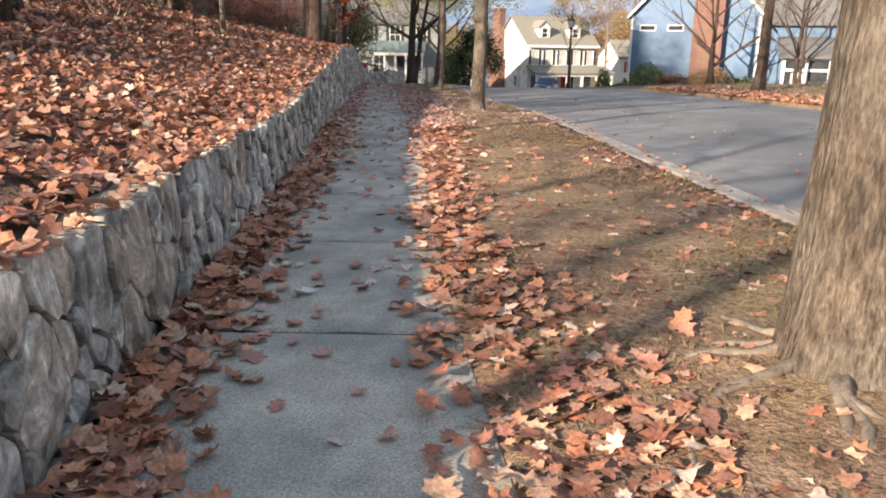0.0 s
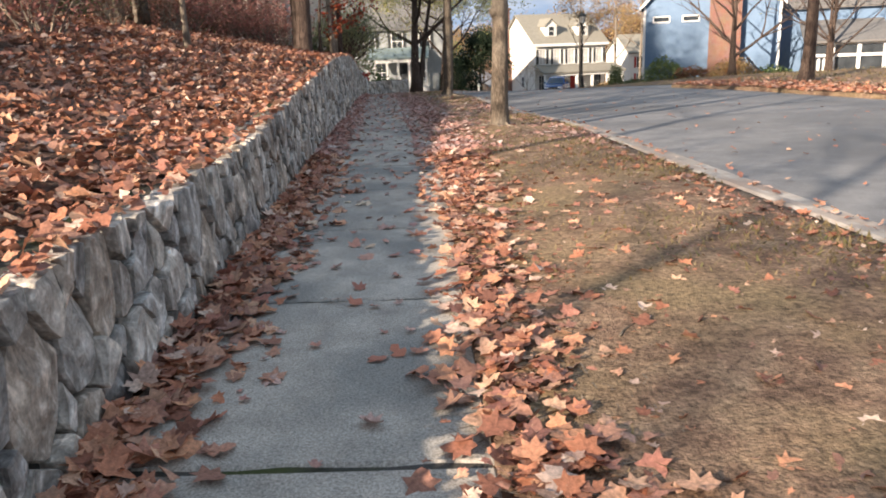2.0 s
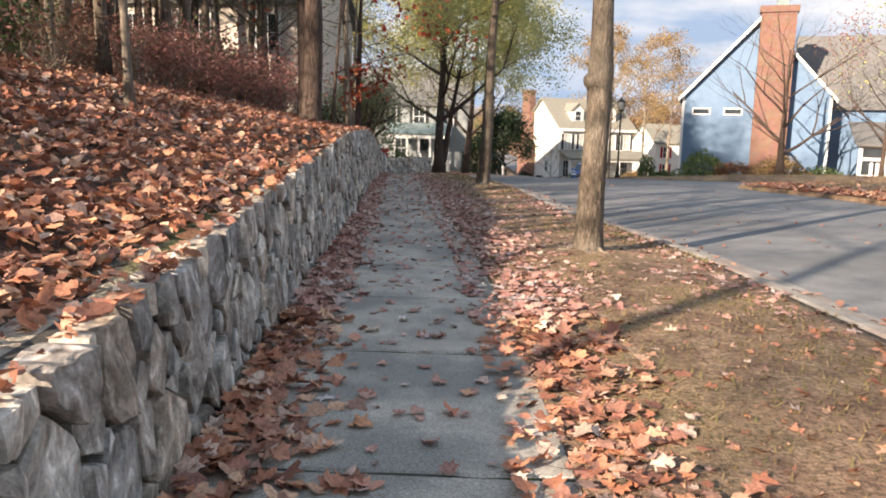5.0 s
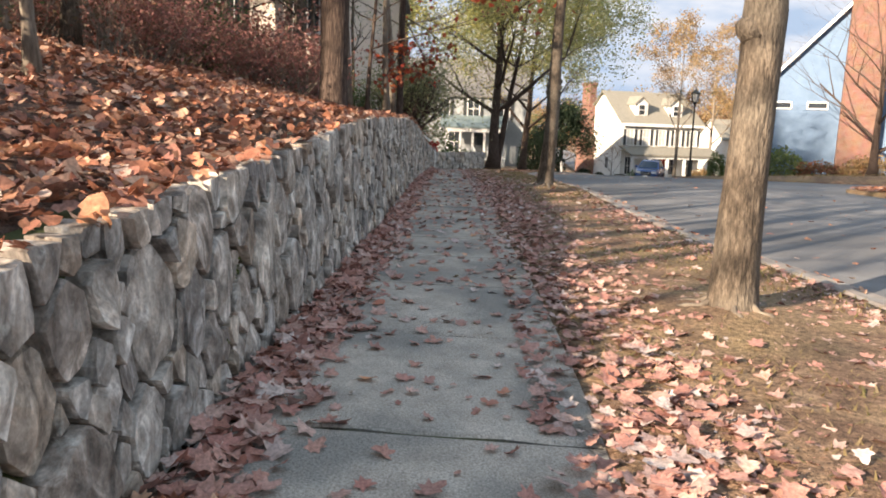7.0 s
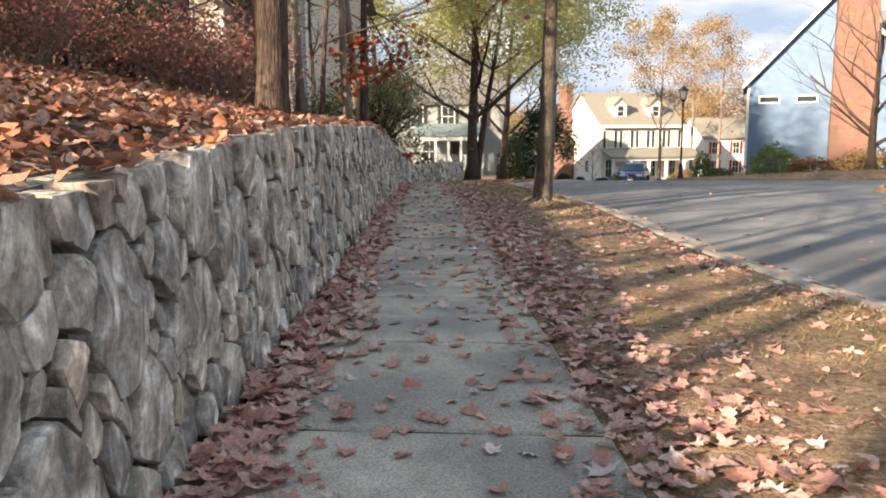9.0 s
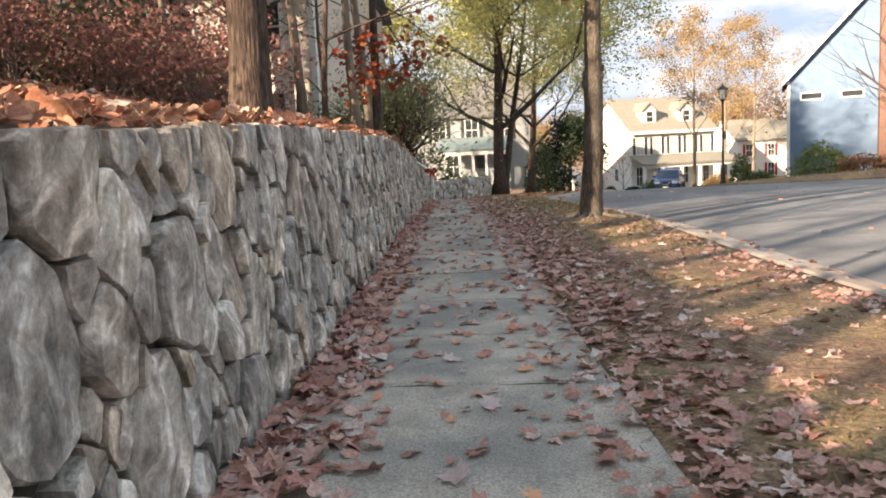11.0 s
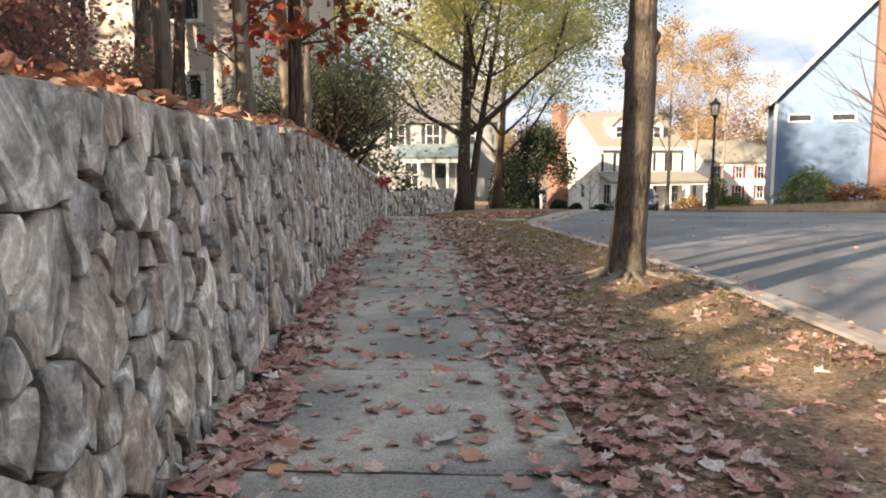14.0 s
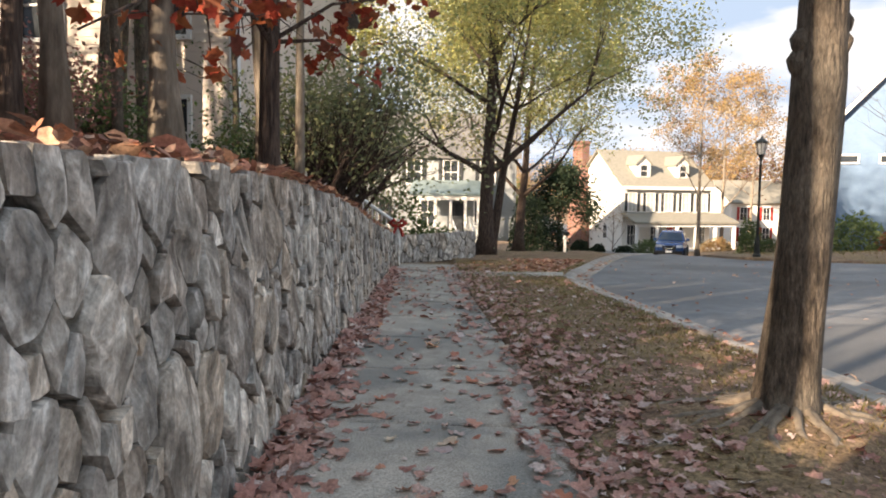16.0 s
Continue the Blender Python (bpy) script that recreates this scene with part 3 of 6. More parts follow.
def build_stone_wall():
    rng = random.Random(7)
    y0, y1 = -1.0, 43.0
    wall = thing("wall_retaining", pose(0, 0, 0), "mortared grey fieldstone retaining wall along the pavement", "stone wall", kind="structure")
    base = lambda s: float(ground_z(y0 + s)) - 0.05
    hgt = lambda s: float(wall_top(y0 + s)) - float(ground_z(y0 + s)) + 0.045 + 0.045 * noise.noise(Vector((s * 2.3, 0, 4)))

    def place(s, o, h):
        y = y0 + s
        return (float(wall_x(y)) - 0.035 + o - 0.035 * h, y, base(s) + h)
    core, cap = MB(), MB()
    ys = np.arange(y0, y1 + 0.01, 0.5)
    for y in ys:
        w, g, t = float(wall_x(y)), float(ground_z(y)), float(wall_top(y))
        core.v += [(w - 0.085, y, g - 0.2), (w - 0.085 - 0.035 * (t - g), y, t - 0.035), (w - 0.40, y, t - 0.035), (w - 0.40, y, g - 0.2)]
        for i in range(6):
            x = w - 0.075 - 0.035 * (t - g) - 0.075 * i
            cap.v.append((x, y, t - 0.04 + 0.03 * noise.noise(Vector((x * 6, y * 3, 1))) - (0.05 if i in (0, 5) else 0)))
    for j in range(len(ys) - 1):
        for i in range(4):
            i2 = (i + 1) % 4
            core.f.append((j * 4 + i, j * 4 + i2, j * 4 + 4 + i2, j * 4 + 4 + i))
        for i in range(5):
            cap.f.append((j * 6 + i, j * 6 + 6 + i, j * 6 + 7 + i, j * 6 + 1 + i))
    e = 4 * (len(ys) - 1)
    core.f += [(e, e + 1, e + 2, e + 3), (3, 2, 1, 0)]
    # core seen between the stones, its colour carrying the shade of the gaps
    part("mortar_core", core, M_DARK_JOINT, wall)
    part("mortar_cap", cap, M_COPING, wall, "weathered mortar capping with soil and moss", smooth=True)
    rest = MB()
    near = 0
    for poly in stone_cells(y1 - y0, hgt, 1.62, ((0.175, 11), (0.12, 36), (0.08, 120), (0.045, 320)), rng):
        s = sum(p[0] for p in poly) / len(poly)
        r = stone_mesh(poly, rng, place)
        if r is None:
            continue
        if 5.0 < y0 + s < 30.0 and near < 300:
            near += 1
            mb = MB()
            mb.add(*r)
            part("stone", mb, M_STONE, wall)
        else:
            rest.add(*r)
    tagged(part("stonework", rest, M_STONE_I, wall), kind="stuff")


# ---- leaves ----
LEAF_A = [(0, -0.5), (0.16, -0.36), (0.42, -0.34), (0.30, -0.10), (0.52, 0.08), (0.24, 0.14), (0.20, 0.40), (0.0, 0.52), (-0.17, 0.36), (-0.26, 0.12), (-0.5, 0.12), (-0.32, -0.12), (-0.40, -0.36), (-0.15, -0.34)]
LEAF_B = [(0, -0.5), (0.24, -0.30), (0.34, 0.02), (0.14, 0.10), (0.22, 0.34), (0.0, 0.5), (-0.2, 0.32), (-0.14, 0.06), (-0.36, 0.0), (-0.22, -0.3)]
LEAF_C = [(0, -0.5), (0.26, -0.2), (0.24, 0.2), (0, 0.5), (-0.25, 0.18), (-0.24, -0.22)]


def leaf_cloud(points, sizes, outline, rng, tilt=0.35, curl=0.5, lift=0.0):
    """Arrays for many leaves, each a small curled fan."""
    n, k = len(points), len(outline)
    o = np.array([(0, 0)] + list(outline), float)
    x, y = o[:, 0], o[:, 1]
    c = rng.uniform(-0.25, 1, (n, 1)) * curl
    d = rng.uniform(-0.6, 0.9, (n, 1)) * curl
    z = c * (x * x)[None] * 1.6 + d * (y * y)[None] * 1.2 + rng.normal(0, 0.035, (n, k + 1))
    v = np.stack([np.broadcast_to(x, (n, k + 1)), np.broadcast_to(y, (n, k + 1)), z], -1) * np.asarray(sizes)[:, None, None]
    yaw = rng.uniform(0, 2 * np.pi, n)
    a, b = rng.normal(0, tilt, n), rng.normal(0, tilt, n)
    ca, sa, cb, sb, cy, sy = np.cos(a), np.sin(a), np.cos(b), np.sin(b), np.cos(yaw), np.sin(yaw)
    zero, one = np.zeros(n), np.ones(n)
    rx = np.stack([one, zero, zero, zero, ca, -sa, zero, sa, ca], -1).reshape(n, 3, 3)
    ry = np.stack([cb, zero, sb, zero, one, zero, -sb, zero, cb], -1).reshape(n, 3, 3)
    rz = np.stack([cy, -sy, zero, sy, cy, zero, zero, zero, one], -1).reshape(n, 3, 3)
    v = np.einsum("nij,nkj->nki", rz @ ry @ rx, v) + np.asarray(points)[:, None, :]
    v[:, :, 2] += lift
    f = np.array([(0, 1 + i, 1 + (i + 1) % k) for i in range(k)])
    faces = (f[None] + (np.arange(n) * (k + 1))[:, None, None]).reshape(-1, 3)
    return v.reshape(-1, 3), faces


def array_mesh(name, v, f, material):
    me = bpy.data.meshes.new(name)
    me.vertices.add(len(v))
    me.vertices.foreach_set("co", np.asarray(v, np.float32).ravel())
    me.loops.add(f.size)
    me.loops.foreach_set("vertex_index", np.asarray(f, np.int32).ravel())
    me.polygons.add(len(f))
    me.polygons.foreach_set("loop_start", np.arange(0, f.size, f.shape[1], dtype=np.int32))
    me.update(calc_edges=True)
    me.materials.append(material)
    return me


def merge(clouds):
    vs, fs, o = [], [], 0
    for v, f in clouds:
        vs.append(v)
        fs.append(f + o)
        o += len(v)
    return np.concatenate(vs), np.concatenate(fs)


def drop(xs, ys, up=0.012):
    return np.array([(x, y, surface_z(x, y) + up) for x, y in zip(xs, ys)])


def build_leaves():
    rng = np.random.default_rng(3)

    def stuff(name, clouds, label, paled=False):
        v, f = merge(clouds)
        me = array_mesh(name, v, f, M_LEAF)
        me.materials.append(M_LEAF_L)
        # past y 13.5 the leaves take the palette brightened against the shade
        if paled:
            k = np.asarray(v)[f[:, 0], 1]
            me.polygons.foreach_set("material_index", np.where(k > 13.5, 1, 0).astype(np.int32))
        tagged(new(name, me), label, "fallen leaves", kind="stuff")

    # bank above the wall
    n = 66000
    y = rng.uniform(-1.5, 42, n)
    d = 0.07 + 10.5 * rng.power(0.55, n) ** 1.3
    keep = (d > 0.5) | (y < 15) & (d > 0.3) | (rng.random(n) < 0.14)
    y, d = y[keep], d[keep]
    n = len(y)
    x = wall_x(y) - d
    p = drop(x, y, 0.02)
    p[:, 2] += rng.uniform(0, 0.05, n)
    size = np.where(rng.random(n) < 0.25, rng.uniform(0.13, 0.21, n), rng.uniform(0.07, 0.13, n)) * np.clip(0.75 + d * 0.05, 0.75, 1.3)
    near = (y < 24) & (d < 5)
    stuff("leaf_litter", [leaf_cloud(p[near], size[near], LEAF_B, rng, 0.45, 0.7), leaf_cloud(p[~near], size[~near], LEAF_C, rng, 0.45, 0.6)],
          "deep red-brown dry leaves covering the wooded bank")
    # drift at the foot of the wall
    n = 6200
    y = rng.uniform(0.5, 41, n)
    wdt = np.interp(y, [0, 8, 11, 14, 22, 27, 41], [0.40, 0.36, 0.52, 0.42, 0.36, 0.28, 0.2])
    u = np.abs(rng.normal(0, 0.5, n))
    keep = (u < 1.6) & (rng.random(n) < np.interp(y, [0, 6, 14, 20, 30, 41], [1, 1, 0.9, 0.75, 0.6, 0.5]))
    y, u, wdt = y[keep], u[keep], wdt[keep]
    p = drop(wall_x(y) + 0.03 + u * wdt, y, 0.012)
    p[:, 2] += rng.uniform(0, 0.07, len(y)) * np.clip(1.1 - u, 0, 1)
    stuff("leaf_drift", [leaf_cloud(p, rng.uniform(0.06, 0.15, len(y)), LEAF_A, rng, 0.28, 0.7)], "drift of dry maple leaves along the wall's foot", True)
    # drift along the pavement's outer edge, and leaves on the verge
    n = 7500
    y = rng.uniform(0.6, 41, n)
    dens = np.interp(y, [0, 2, 4, 6, 8, 10, 12.5, 15, 18, 21, 24, 28, 32, 41], [0.9, 1, 0.9, 0.7, 0.45, 0.7, 1, 0.9, 0.75, 0.5, 0.85, 1.0, 0.5, 0.3])
    keep = rng.random(n) < dens
    y = y[keep]
    off = np.interp(y, [0, 3, 6, 12, 16, 22, 30], [0.55, 0.35, 0.12, 0.22, 0.30, 0.25, 0.3])
    u = rng.normal(0, np.interp(y, [0, 3, 6, 12, 16, 22, 41], [0.55, 0.32, 0.15, 0.22, 0.38, 0.35, 0.4]))
    p = drop(np.maximum(walk_x(y) + off + u, walk_x(y) - 0.25), y, 0.012)
    p[:, 2] += rng.uniform(0, 0.04, len(y))
    a = leaf_cloud(p, rng.uniform(0.04, 0.14, len(y)) * np.interp(y, [0, 13, 18, 30], [1, 1, 0.75, 0.85]), LEAF_A, rng, 0.24, 0.6)
    n = 5600
    y = rng.uniform(0.6, 44, n)
    u = rng.random(n)
    x = walk_x(y) + (kerb_x(y) - walk_x(y)) * u
    p = drop(x, y, 0.012)
    b = leaf_cloud(p, rng.uniform(0.04, 0.13, n), LEAF_A, rng, 0.25, 0.6)
    n = 26000
    y = rng.uniform(0.6, 34, n)
    x = walk_x(y) + 0.05 + (kerb_x(y) - walk_x(y) - 0.1) * rng.random(n)
    clump = np.array([noise.noise(Vector((q * 1.1, w * 1.1, 8))) for q, w in zip(x, y)])
    keep = clump + rng.normal(0, 0.15, n) > -0.05
    x, y = x[keep], y[keep]
    c = leaf_cloud(drop(x, y, 0.008), rng.uniform(0.018, 0.065, len(x)), LEAF_C, rng, 0.3, 0.6)
    stuff("verge_leaves", [a, b, c], "tan and orange dry leaves scattered on the verge", True)
    # gutter and road
    n = 900
    y = 2 + 48 * rng.random(n)
    x = kerb_x(y) + np.where(rng.random(n) < 0.55, rng.uniform(0.15, 0.5, n), rng.uniform(0.5, 7, n))
    p = drop(x, y, 0.03)
    # far bank
    m = 5200
    y2 = rng.uniform(8, 37, m)
    x2 = far_x(y2) + np.abs(rng.normal(0, 1.0, m)) + 0.05
    q = drop(x2, y2, 0.03)
    y3 = rng.uniform(41, 48, 900)
    x3 = kerb_x(y3) - np.abs(rng.normal(0, 1.0, 900)) - 0.2
    q3 = drop(x3, y3, 0.03)
    stuff("road_leaves", [leaf_cloud(p, rng.uniform(0.05, 0.12, n), LEAF_B, rng, 0.25, 0.6), leaf_cloud(q, rng.uniform(0.1, 0.22, m), LEAF_C, rng, 0.3, 0.5),
                          leaf_cloud(q3, rng.uniform(0.1, 0.2, 900), LEAF_C, rng, 0.3, 0.5)],
          "dry leaves in the gutter and beyond the road")
    # small leaves and scraps on the pavement
    n = 1500
    y = rng.uniform(1, 42, n)
    keep = rng.random(n) < np.interp(y, [0, 8, 12, 16, 30, 42], [0.25, 0.3, 0.5, 0.8, 1.0, 1.0])
    y = y[keep]
    x = wall_x(y) + 0.2 + (walk_x(y) - wall_x(y) - 0.2) * rng.random(len(y))
    v, f = leaf_cloud(drop(x, y, 0.012), rng.uniform(0.035, 0.115, len(y)), LEAF_A, rng, 0.2, 0.7)
    tagged(new("pavement_leaves", array_mesh("pavement_leaves", v, f, M_LEAF_L)), "small dry leaves and scraps on the concrete pavement", "fallen leaves", kind="stuff")
    # twigs and pine straw
    n = 17000
    y = 1 + 38 * rng.random(n) ** 1.2
    x = walk_x(y) - 0.1 + (kerb_x(y) - walk_x(y)) * rng.random(n)
    p = drop(x, y, 0.008)
    a = rng.uniform(0, 2 * np.pi, n)
    ln = rng.uniform(0.02, 0.10, n)
    d = np.stack([np.cos(a) * ln, np.sin(a) * ln, rng.uniform(-0.004, 0.012, n)], -1)
    e = np.stack([-np.sin(a), np.cos(a), np.zeros(n)], -1) * rng.uniform(0.0012, 0.003, n)[:, None]
    v = np.stack([p - d - e, p - d + e, p + d + e, p + d - e], 1).reshape(-1, 3)
    tagged(new("twig_litter", array_mesh("twig_litter", v, np.arange(4 * n).reshape(-1, 4), M_BARK_P)), "fine twigs and pine straw on the verge soil", "twigs", kind="stuff")
    # single leaves on the pavement
    meshes = []
    for i, o in enumerate((LEAF_A, LEAF_A, LEAF_B, LEAF_A)):
        v, f = leaf_cloud(np.zeros((1, 3)), [1.0], o, rng, 0.08, 0.55)
        stem = np.array([(0.0, -0.48, 0.0), (0.02, -0.48, 0.01), (0.05, -0.85, 0.03)])
        f = np.concatenate([f, np.array([[0, 1, 2]]) + len(v)])
        meshes.append(array_mesh("fallen_leaf", np.concatenate([v, stem]), f, M_LEAF_O))
    for i in range(300):
        y = 1.8 + 36 * rng.random() ** 0.95 if i > 60 else rng.uniform(20, 32)
        w, r = float(wall_x(y)), float(walk_x(y))
        x = w + 0.25 + (r - w - 0.25) * rng.random()
        s = rng.uniform(0.06, 0.15)
        ob = new("fallen_leaf", meshes[i % 4])
        ob.matrix_basis = pose(x, y, float(ground_z(y)) + 0.012, rng.normal(0, 9), rng.normal(0, 9), rng.uniform(0, 360)) @ Matrix.Diagonal((s, s, s, 1))
        tagged(ob, "curled dry brown leaf lying on the concrete pavement", "leaf", "leaves on the pavement")


def build_grass():
    rng = np.random.default_rng(9)
    n = 46000
    y = rng.uniform(2, 46, n)
    u = rng.beta(1.6, 1.1, n)
    x = walk_x(y) + 0.1 + (kerb_x(y) - walk_x(y) - 0.1) * u
    dens = np.array([noise.noise(Vector((a * 0.55, b * 0.55, 3))) for a, b in zip(x, y)]) + np.interp(y, [0, 16, 22, 30, 45], [0.05, 0.05, -0.15, 0.25, 0.4])
    keep = dens + rng.normal(0, 0.12, n) > 0.08
    x, y = x[keep], y[keep]
    ya = 29 + 17 * rng.random(22000)
    xa = walk_x(ya) + 0.05 + (kerb_x(ya) - walk_x(ya) - 0.1) * rng.random(22000)
    ok = (ya > 31) | (rng.random(22000) < 0.5)
    x, y = np.concatenate([x, xa[ok]]), np.concatenate([y, ya[ok]])
    # far lawns
    m = 9000
    y2 = rng.uniform(12, 66, m)
    x2 = far_x(y2) + 1.0 + 14 * rng.random(m)
    x, y = np.concatenate([x, x2]), np.concatenate([y, y2])
    p = drop(x, y, 0.0)
    k = len(x)
    h = rng.uniform(0.015, 0.06, k) * np.where(np.arange(k) < k - m, 1, 2)
    yaw = rng.uniform(0, 2 * np.pi, k)
    dx, dy = np.cos(yaw), np.sin(yaw)
    wv = h * 0.22
    lean = rng.uniform(0.5, 2.2, k) * h
    v = np.stack([p + np.stack([-dy * wv, dx * wv, 0 * h], -1), p + np.stack([dy * wv, -dx * wv, 0 * h], -1), p + np.stack([dx * lean, dy * lean, h], -1)], 1).reshape(-1, 3)
    f = np.arange(3 * k).reshape(-1, 3)
    tagged(new("grass", array_mesh("grass", v, f, M_GRASS)), "thin dry yellow-green grass on the verge", "grass", kind="stuff")


# ---- trees ----
def branch(mb, p, d, length, r, depth, rng, tips, sides=6, droop=0.0, spread=0.6, kids=3, rise=0.15):
    """A crooked limb that forks; ends are collected in tips."""
    n = 4
    pts, radii = [Vector(p)], [r]
    q, dd = Vector(p), Vector(d).normalized()
    for i in range(n):
        dd = (dd + Vector((rng.gauss(0, 0.13), rng.gauss(0, 0.13), rng.gauss(0, 0.1) + rise * 0.3 - droop))).normalized()
        q = q + dd * length / n
        pts.append(q.copy())
        radii.append(r * (1 - 0.62 * (i + 1) / n))
    mb.tube(pts, radii, sides, cap=False)
    if depth == 0:
        tips.extend([pts[-1], pts[-2], pts[-3]])
        return
    for i in range(kids):
        k = rng.choice([2, 3, 4, 4])
        ax = Vector((rng.gauss(0, 1), rng.gauss(0, 1), rng.gauss(0, 0.5))).normalized()
        nd = (dd + ax * spread).normalized()
        branch(mb, pts[k], nd, length * rng.uniform(0.5, 0.75), radii[k] * 0.72, depth - 1, rng, tips, max(3, sides - 1), droop, spread, kids, rise)


def crown_mesh(tips, count, size, spread, seed, material, name="crown"):
    rng = np.random.default_rng(seed)
    t = np.array([tuple(p) for p in tips])
    p = t[rng.integers(0, len(t), count)] + rng.normal(0, spread, (count, 3))
    v, f = leaf_cloud(p, rng.uniform(0.6, 1.3, count) * size, [(0, -0.5), (0.3, 0), (0, 0.5), (-0.3, 0)], rng, 0.9, 0.4)
    return array_mesh(name, v, f, material)


def tree(place, height, radius, label, seed=1, clear=0.35, limbs=9, limb_len=0.35, depth=2, leaves=0, leaf_size=0.12, leaf_spread=0.35, bark=None, leaf_mat=None,
         lean=(0, 0), sides=10, wob=0.0, flare=1.6, knots=(), upward=0.5, category="tree", spread=0.6, group="", kids=3, rise=0.15, fork=0):
    rng = random.Random(seed)
    bark = bark or M_BARK
    top = thing("tree", Matrix.Translation(place), label, category, group)
    mb, tips = MB(), []
    n = 26 if wob else 9
    pts, radii = [], []
    for i in range(n + 1):
        u = (i / n) ** (1.7 if wob else 1.2)
        z = u * height
        r = radius * (1 - 0.82 * u)
        r *= 1 + (flare - 1) * math.exp(-z / (radius * 1.3))
        for kz, kr in knots:
            r *= 1 + kr * math.exp(-((z - kz) / 0.09) ** 2)
        pts.append(Vector((lean[0] * z + 0.03 * math.sin(z * 1.1 + seed) * min(1, z), lean[1] * z + 0.03 * math.cos(z * 0.9 + seed) * min(1, z), z - 0.06)))
        radii.append(r)
    mb.tube(pts, radii, sides, wob=wob)
    for kz, kr in knots:
        for a, up in ((rng.uniform(-0.5, 0.1), 0.0), (rng.uniform(3.0, 3.6), -0.1)):
            d = Vector((math.cos(a), math.sin(a), 0.25))
            c = Vector((lean[0] * kz, lean[1] * kz, kz + up))
            mb.tube([c + d * radius * q for q in (0.2, 0.6, 0.85, 0.98, 1.06)], [radius * q for q in (0.62, 0.52, 0.38, 0.2, 0.06)], 12, wob=0.5)
    for i in range(limbs):
        u = clear + (1 - clear) * (i + 0.5) / limbs
        z = u * height
        j = min(n, max(1, int(round((u ** (1 / (1.7 if wob else 1.2))) * n))))
        a = i * 2.4 + rng.uniform(-0.5, 0.5)
        d = Vector((math.cos(a), math.sin(a), upward))
        branch(mb, pts[j], d, height * limb_len * (1.15 - 0.65 * (u - clear) / (1 - clear)), radii[j] * 0.55, depth, rng, tips, 5, 0, spread, kids, rise)
    part("trunk", mb, bark, top, smooth=True)
    if leaves:
        part("crown", crown_mesh(tips, leaves, leaf_size, leaf_spread, seed, leaf_mat), leaf_mat, top)
    return top


def shrub(place, size, label, seed=1, stems=14, leaves=900, leaf_size=0.07, leaf_mat=None, bark=None, depth=1, kids=3, category="shrub", group="", arch=0.5, spread=0.15, thick=0.012, dirx=0.0):
    """Many stems from one foot, with loose leaves. size: (half width, half depth, height)."""
    rng = random.Random(seed)
    top = thing("shrub", Matrix.Translation(place), label, category, group)
    mb, tips = MB(), []
    for i in range(stems):
        a = rng.uniform(0, 2 * math.pi)
        e = rng.uniform(0.15, 1.0)
        d = Vector((math.cos(a) * size[0] * e + dirx, math.sin(a) * size[1] * e, size[2] * rng.uniform(0.55, 0.8)))
        foot = Vector((rng.uniform(-0.2, 0.2) * size[0], rng.uniform(-0.2, 0.2) * size[1], -0.05))
        branch(mb, foot, d, d.length * 0.5, thick * max(1, size[2]), depth, rng, tips, 4, 0.04 * arch, 0.55, kids)
    part("stem", mb, bark or M_BARK_P, top)
    if leaves:
        part("foliage", crown_mesh(tips, leaves, leaf_size, spread * size[2], seed, leaf_mat, "foliage"), leaf_mat, top)
    return top


def blob_bush(place, size, label, seed, leaves=2600, leaf_size=0.10, leaf_mat=None, category="shrub", group=""):
    """A clipped or dense bush: leaves over a lumpy shell round hidden stems."""
    rng = np.random.default_rng(seed)
    top = thing("bush", Matrix.Translation(place), label, category, group)
    d = rng.normal(0, 1, (leaves, 3))
    d /= np.linalg.norm(d, axis=1)[:, None]
    d[:, 2] = np.abs(d[:, 2]) * 1.0
    lump = np.array([1 + 0.28 * noise.noise(Vector(tuple(q * 1.8)) + Vector((seed, 0, 0))) for q in d])
    r = lump * rng.uniform(0.72, 1.06, leaves)
    p = d * r[:, None] * np.array(size)
    v, f = leaf_cloud(p, rng.uniform(0.6, 1.3, leaves) * leaf_size, [(0, -0.5), (0.3, 0), (0, 0.5), (-0.3, 0)], rng, 0.9, 0.4)
    part("foliage", array_mesh("foliage", v, f, leaf_mat), leaf_mat, top)
    mb = MB()
    rr = random.Random(seed)
    for i in range(9):
        a = rr.uniform(0, 6.28)
        mb.tube([(0.1 * math.cos(a), 0.1 * math.sin(a), -0.05), (0.5 * size[0] * math.cos(a), 0.5 * size[1] * math.sin(a), size[2] * rr.uniform(0.5, 0.8))], [0.02, 0.008], 4)
    part("stem", mb, M_BARK_D, top)
    return top


def on(x, y, up=0.0):
    return (x, y, surface_z(x, y) + up)


# ---- roots ----
def roots(x, y, radius, count, seed, length=1.0):
    rng = random.Random(seed)
    top = thing("tree_roots", pose(*on(x, y)), "exposed grey-brown surface roots around the tree foot", "roots")
    for i in range(count):
        a = 2 * math.pi * i / count + rng.uniform(-0.4, 0.4)
        mb = MB()
        p = Vector((math.cos(a) * radius * 0.75, math.sin(a) * radius * 0.75, 0.04))
        pts, rad = [p], [radius * 0.15]
        n = 7
        ln = length * rng.uniform(0.5, 1.2)
        for k in range(n):
            a += rng.uniform(-0.45, 0.45)
            p = p + Vector((math.cos(a), math.sin(a), 0)) * ln / n
            z = surface_z(x + p.x, y + p.y) - surface_z(x, y) + 0.006 - 0.02 * (k + 1) / n + 0.012 * math.sin(k * 2)
            pts.append(Vector((p.x, p.y, z)))
            rad.append(radius * 0.11 * (1 - 0.75 * (k + 1) / n) + 0.006)
        mb.tube(pts, rad, 6)
        part("root", mb, M_ROOT, top, smooth=True)
    return top


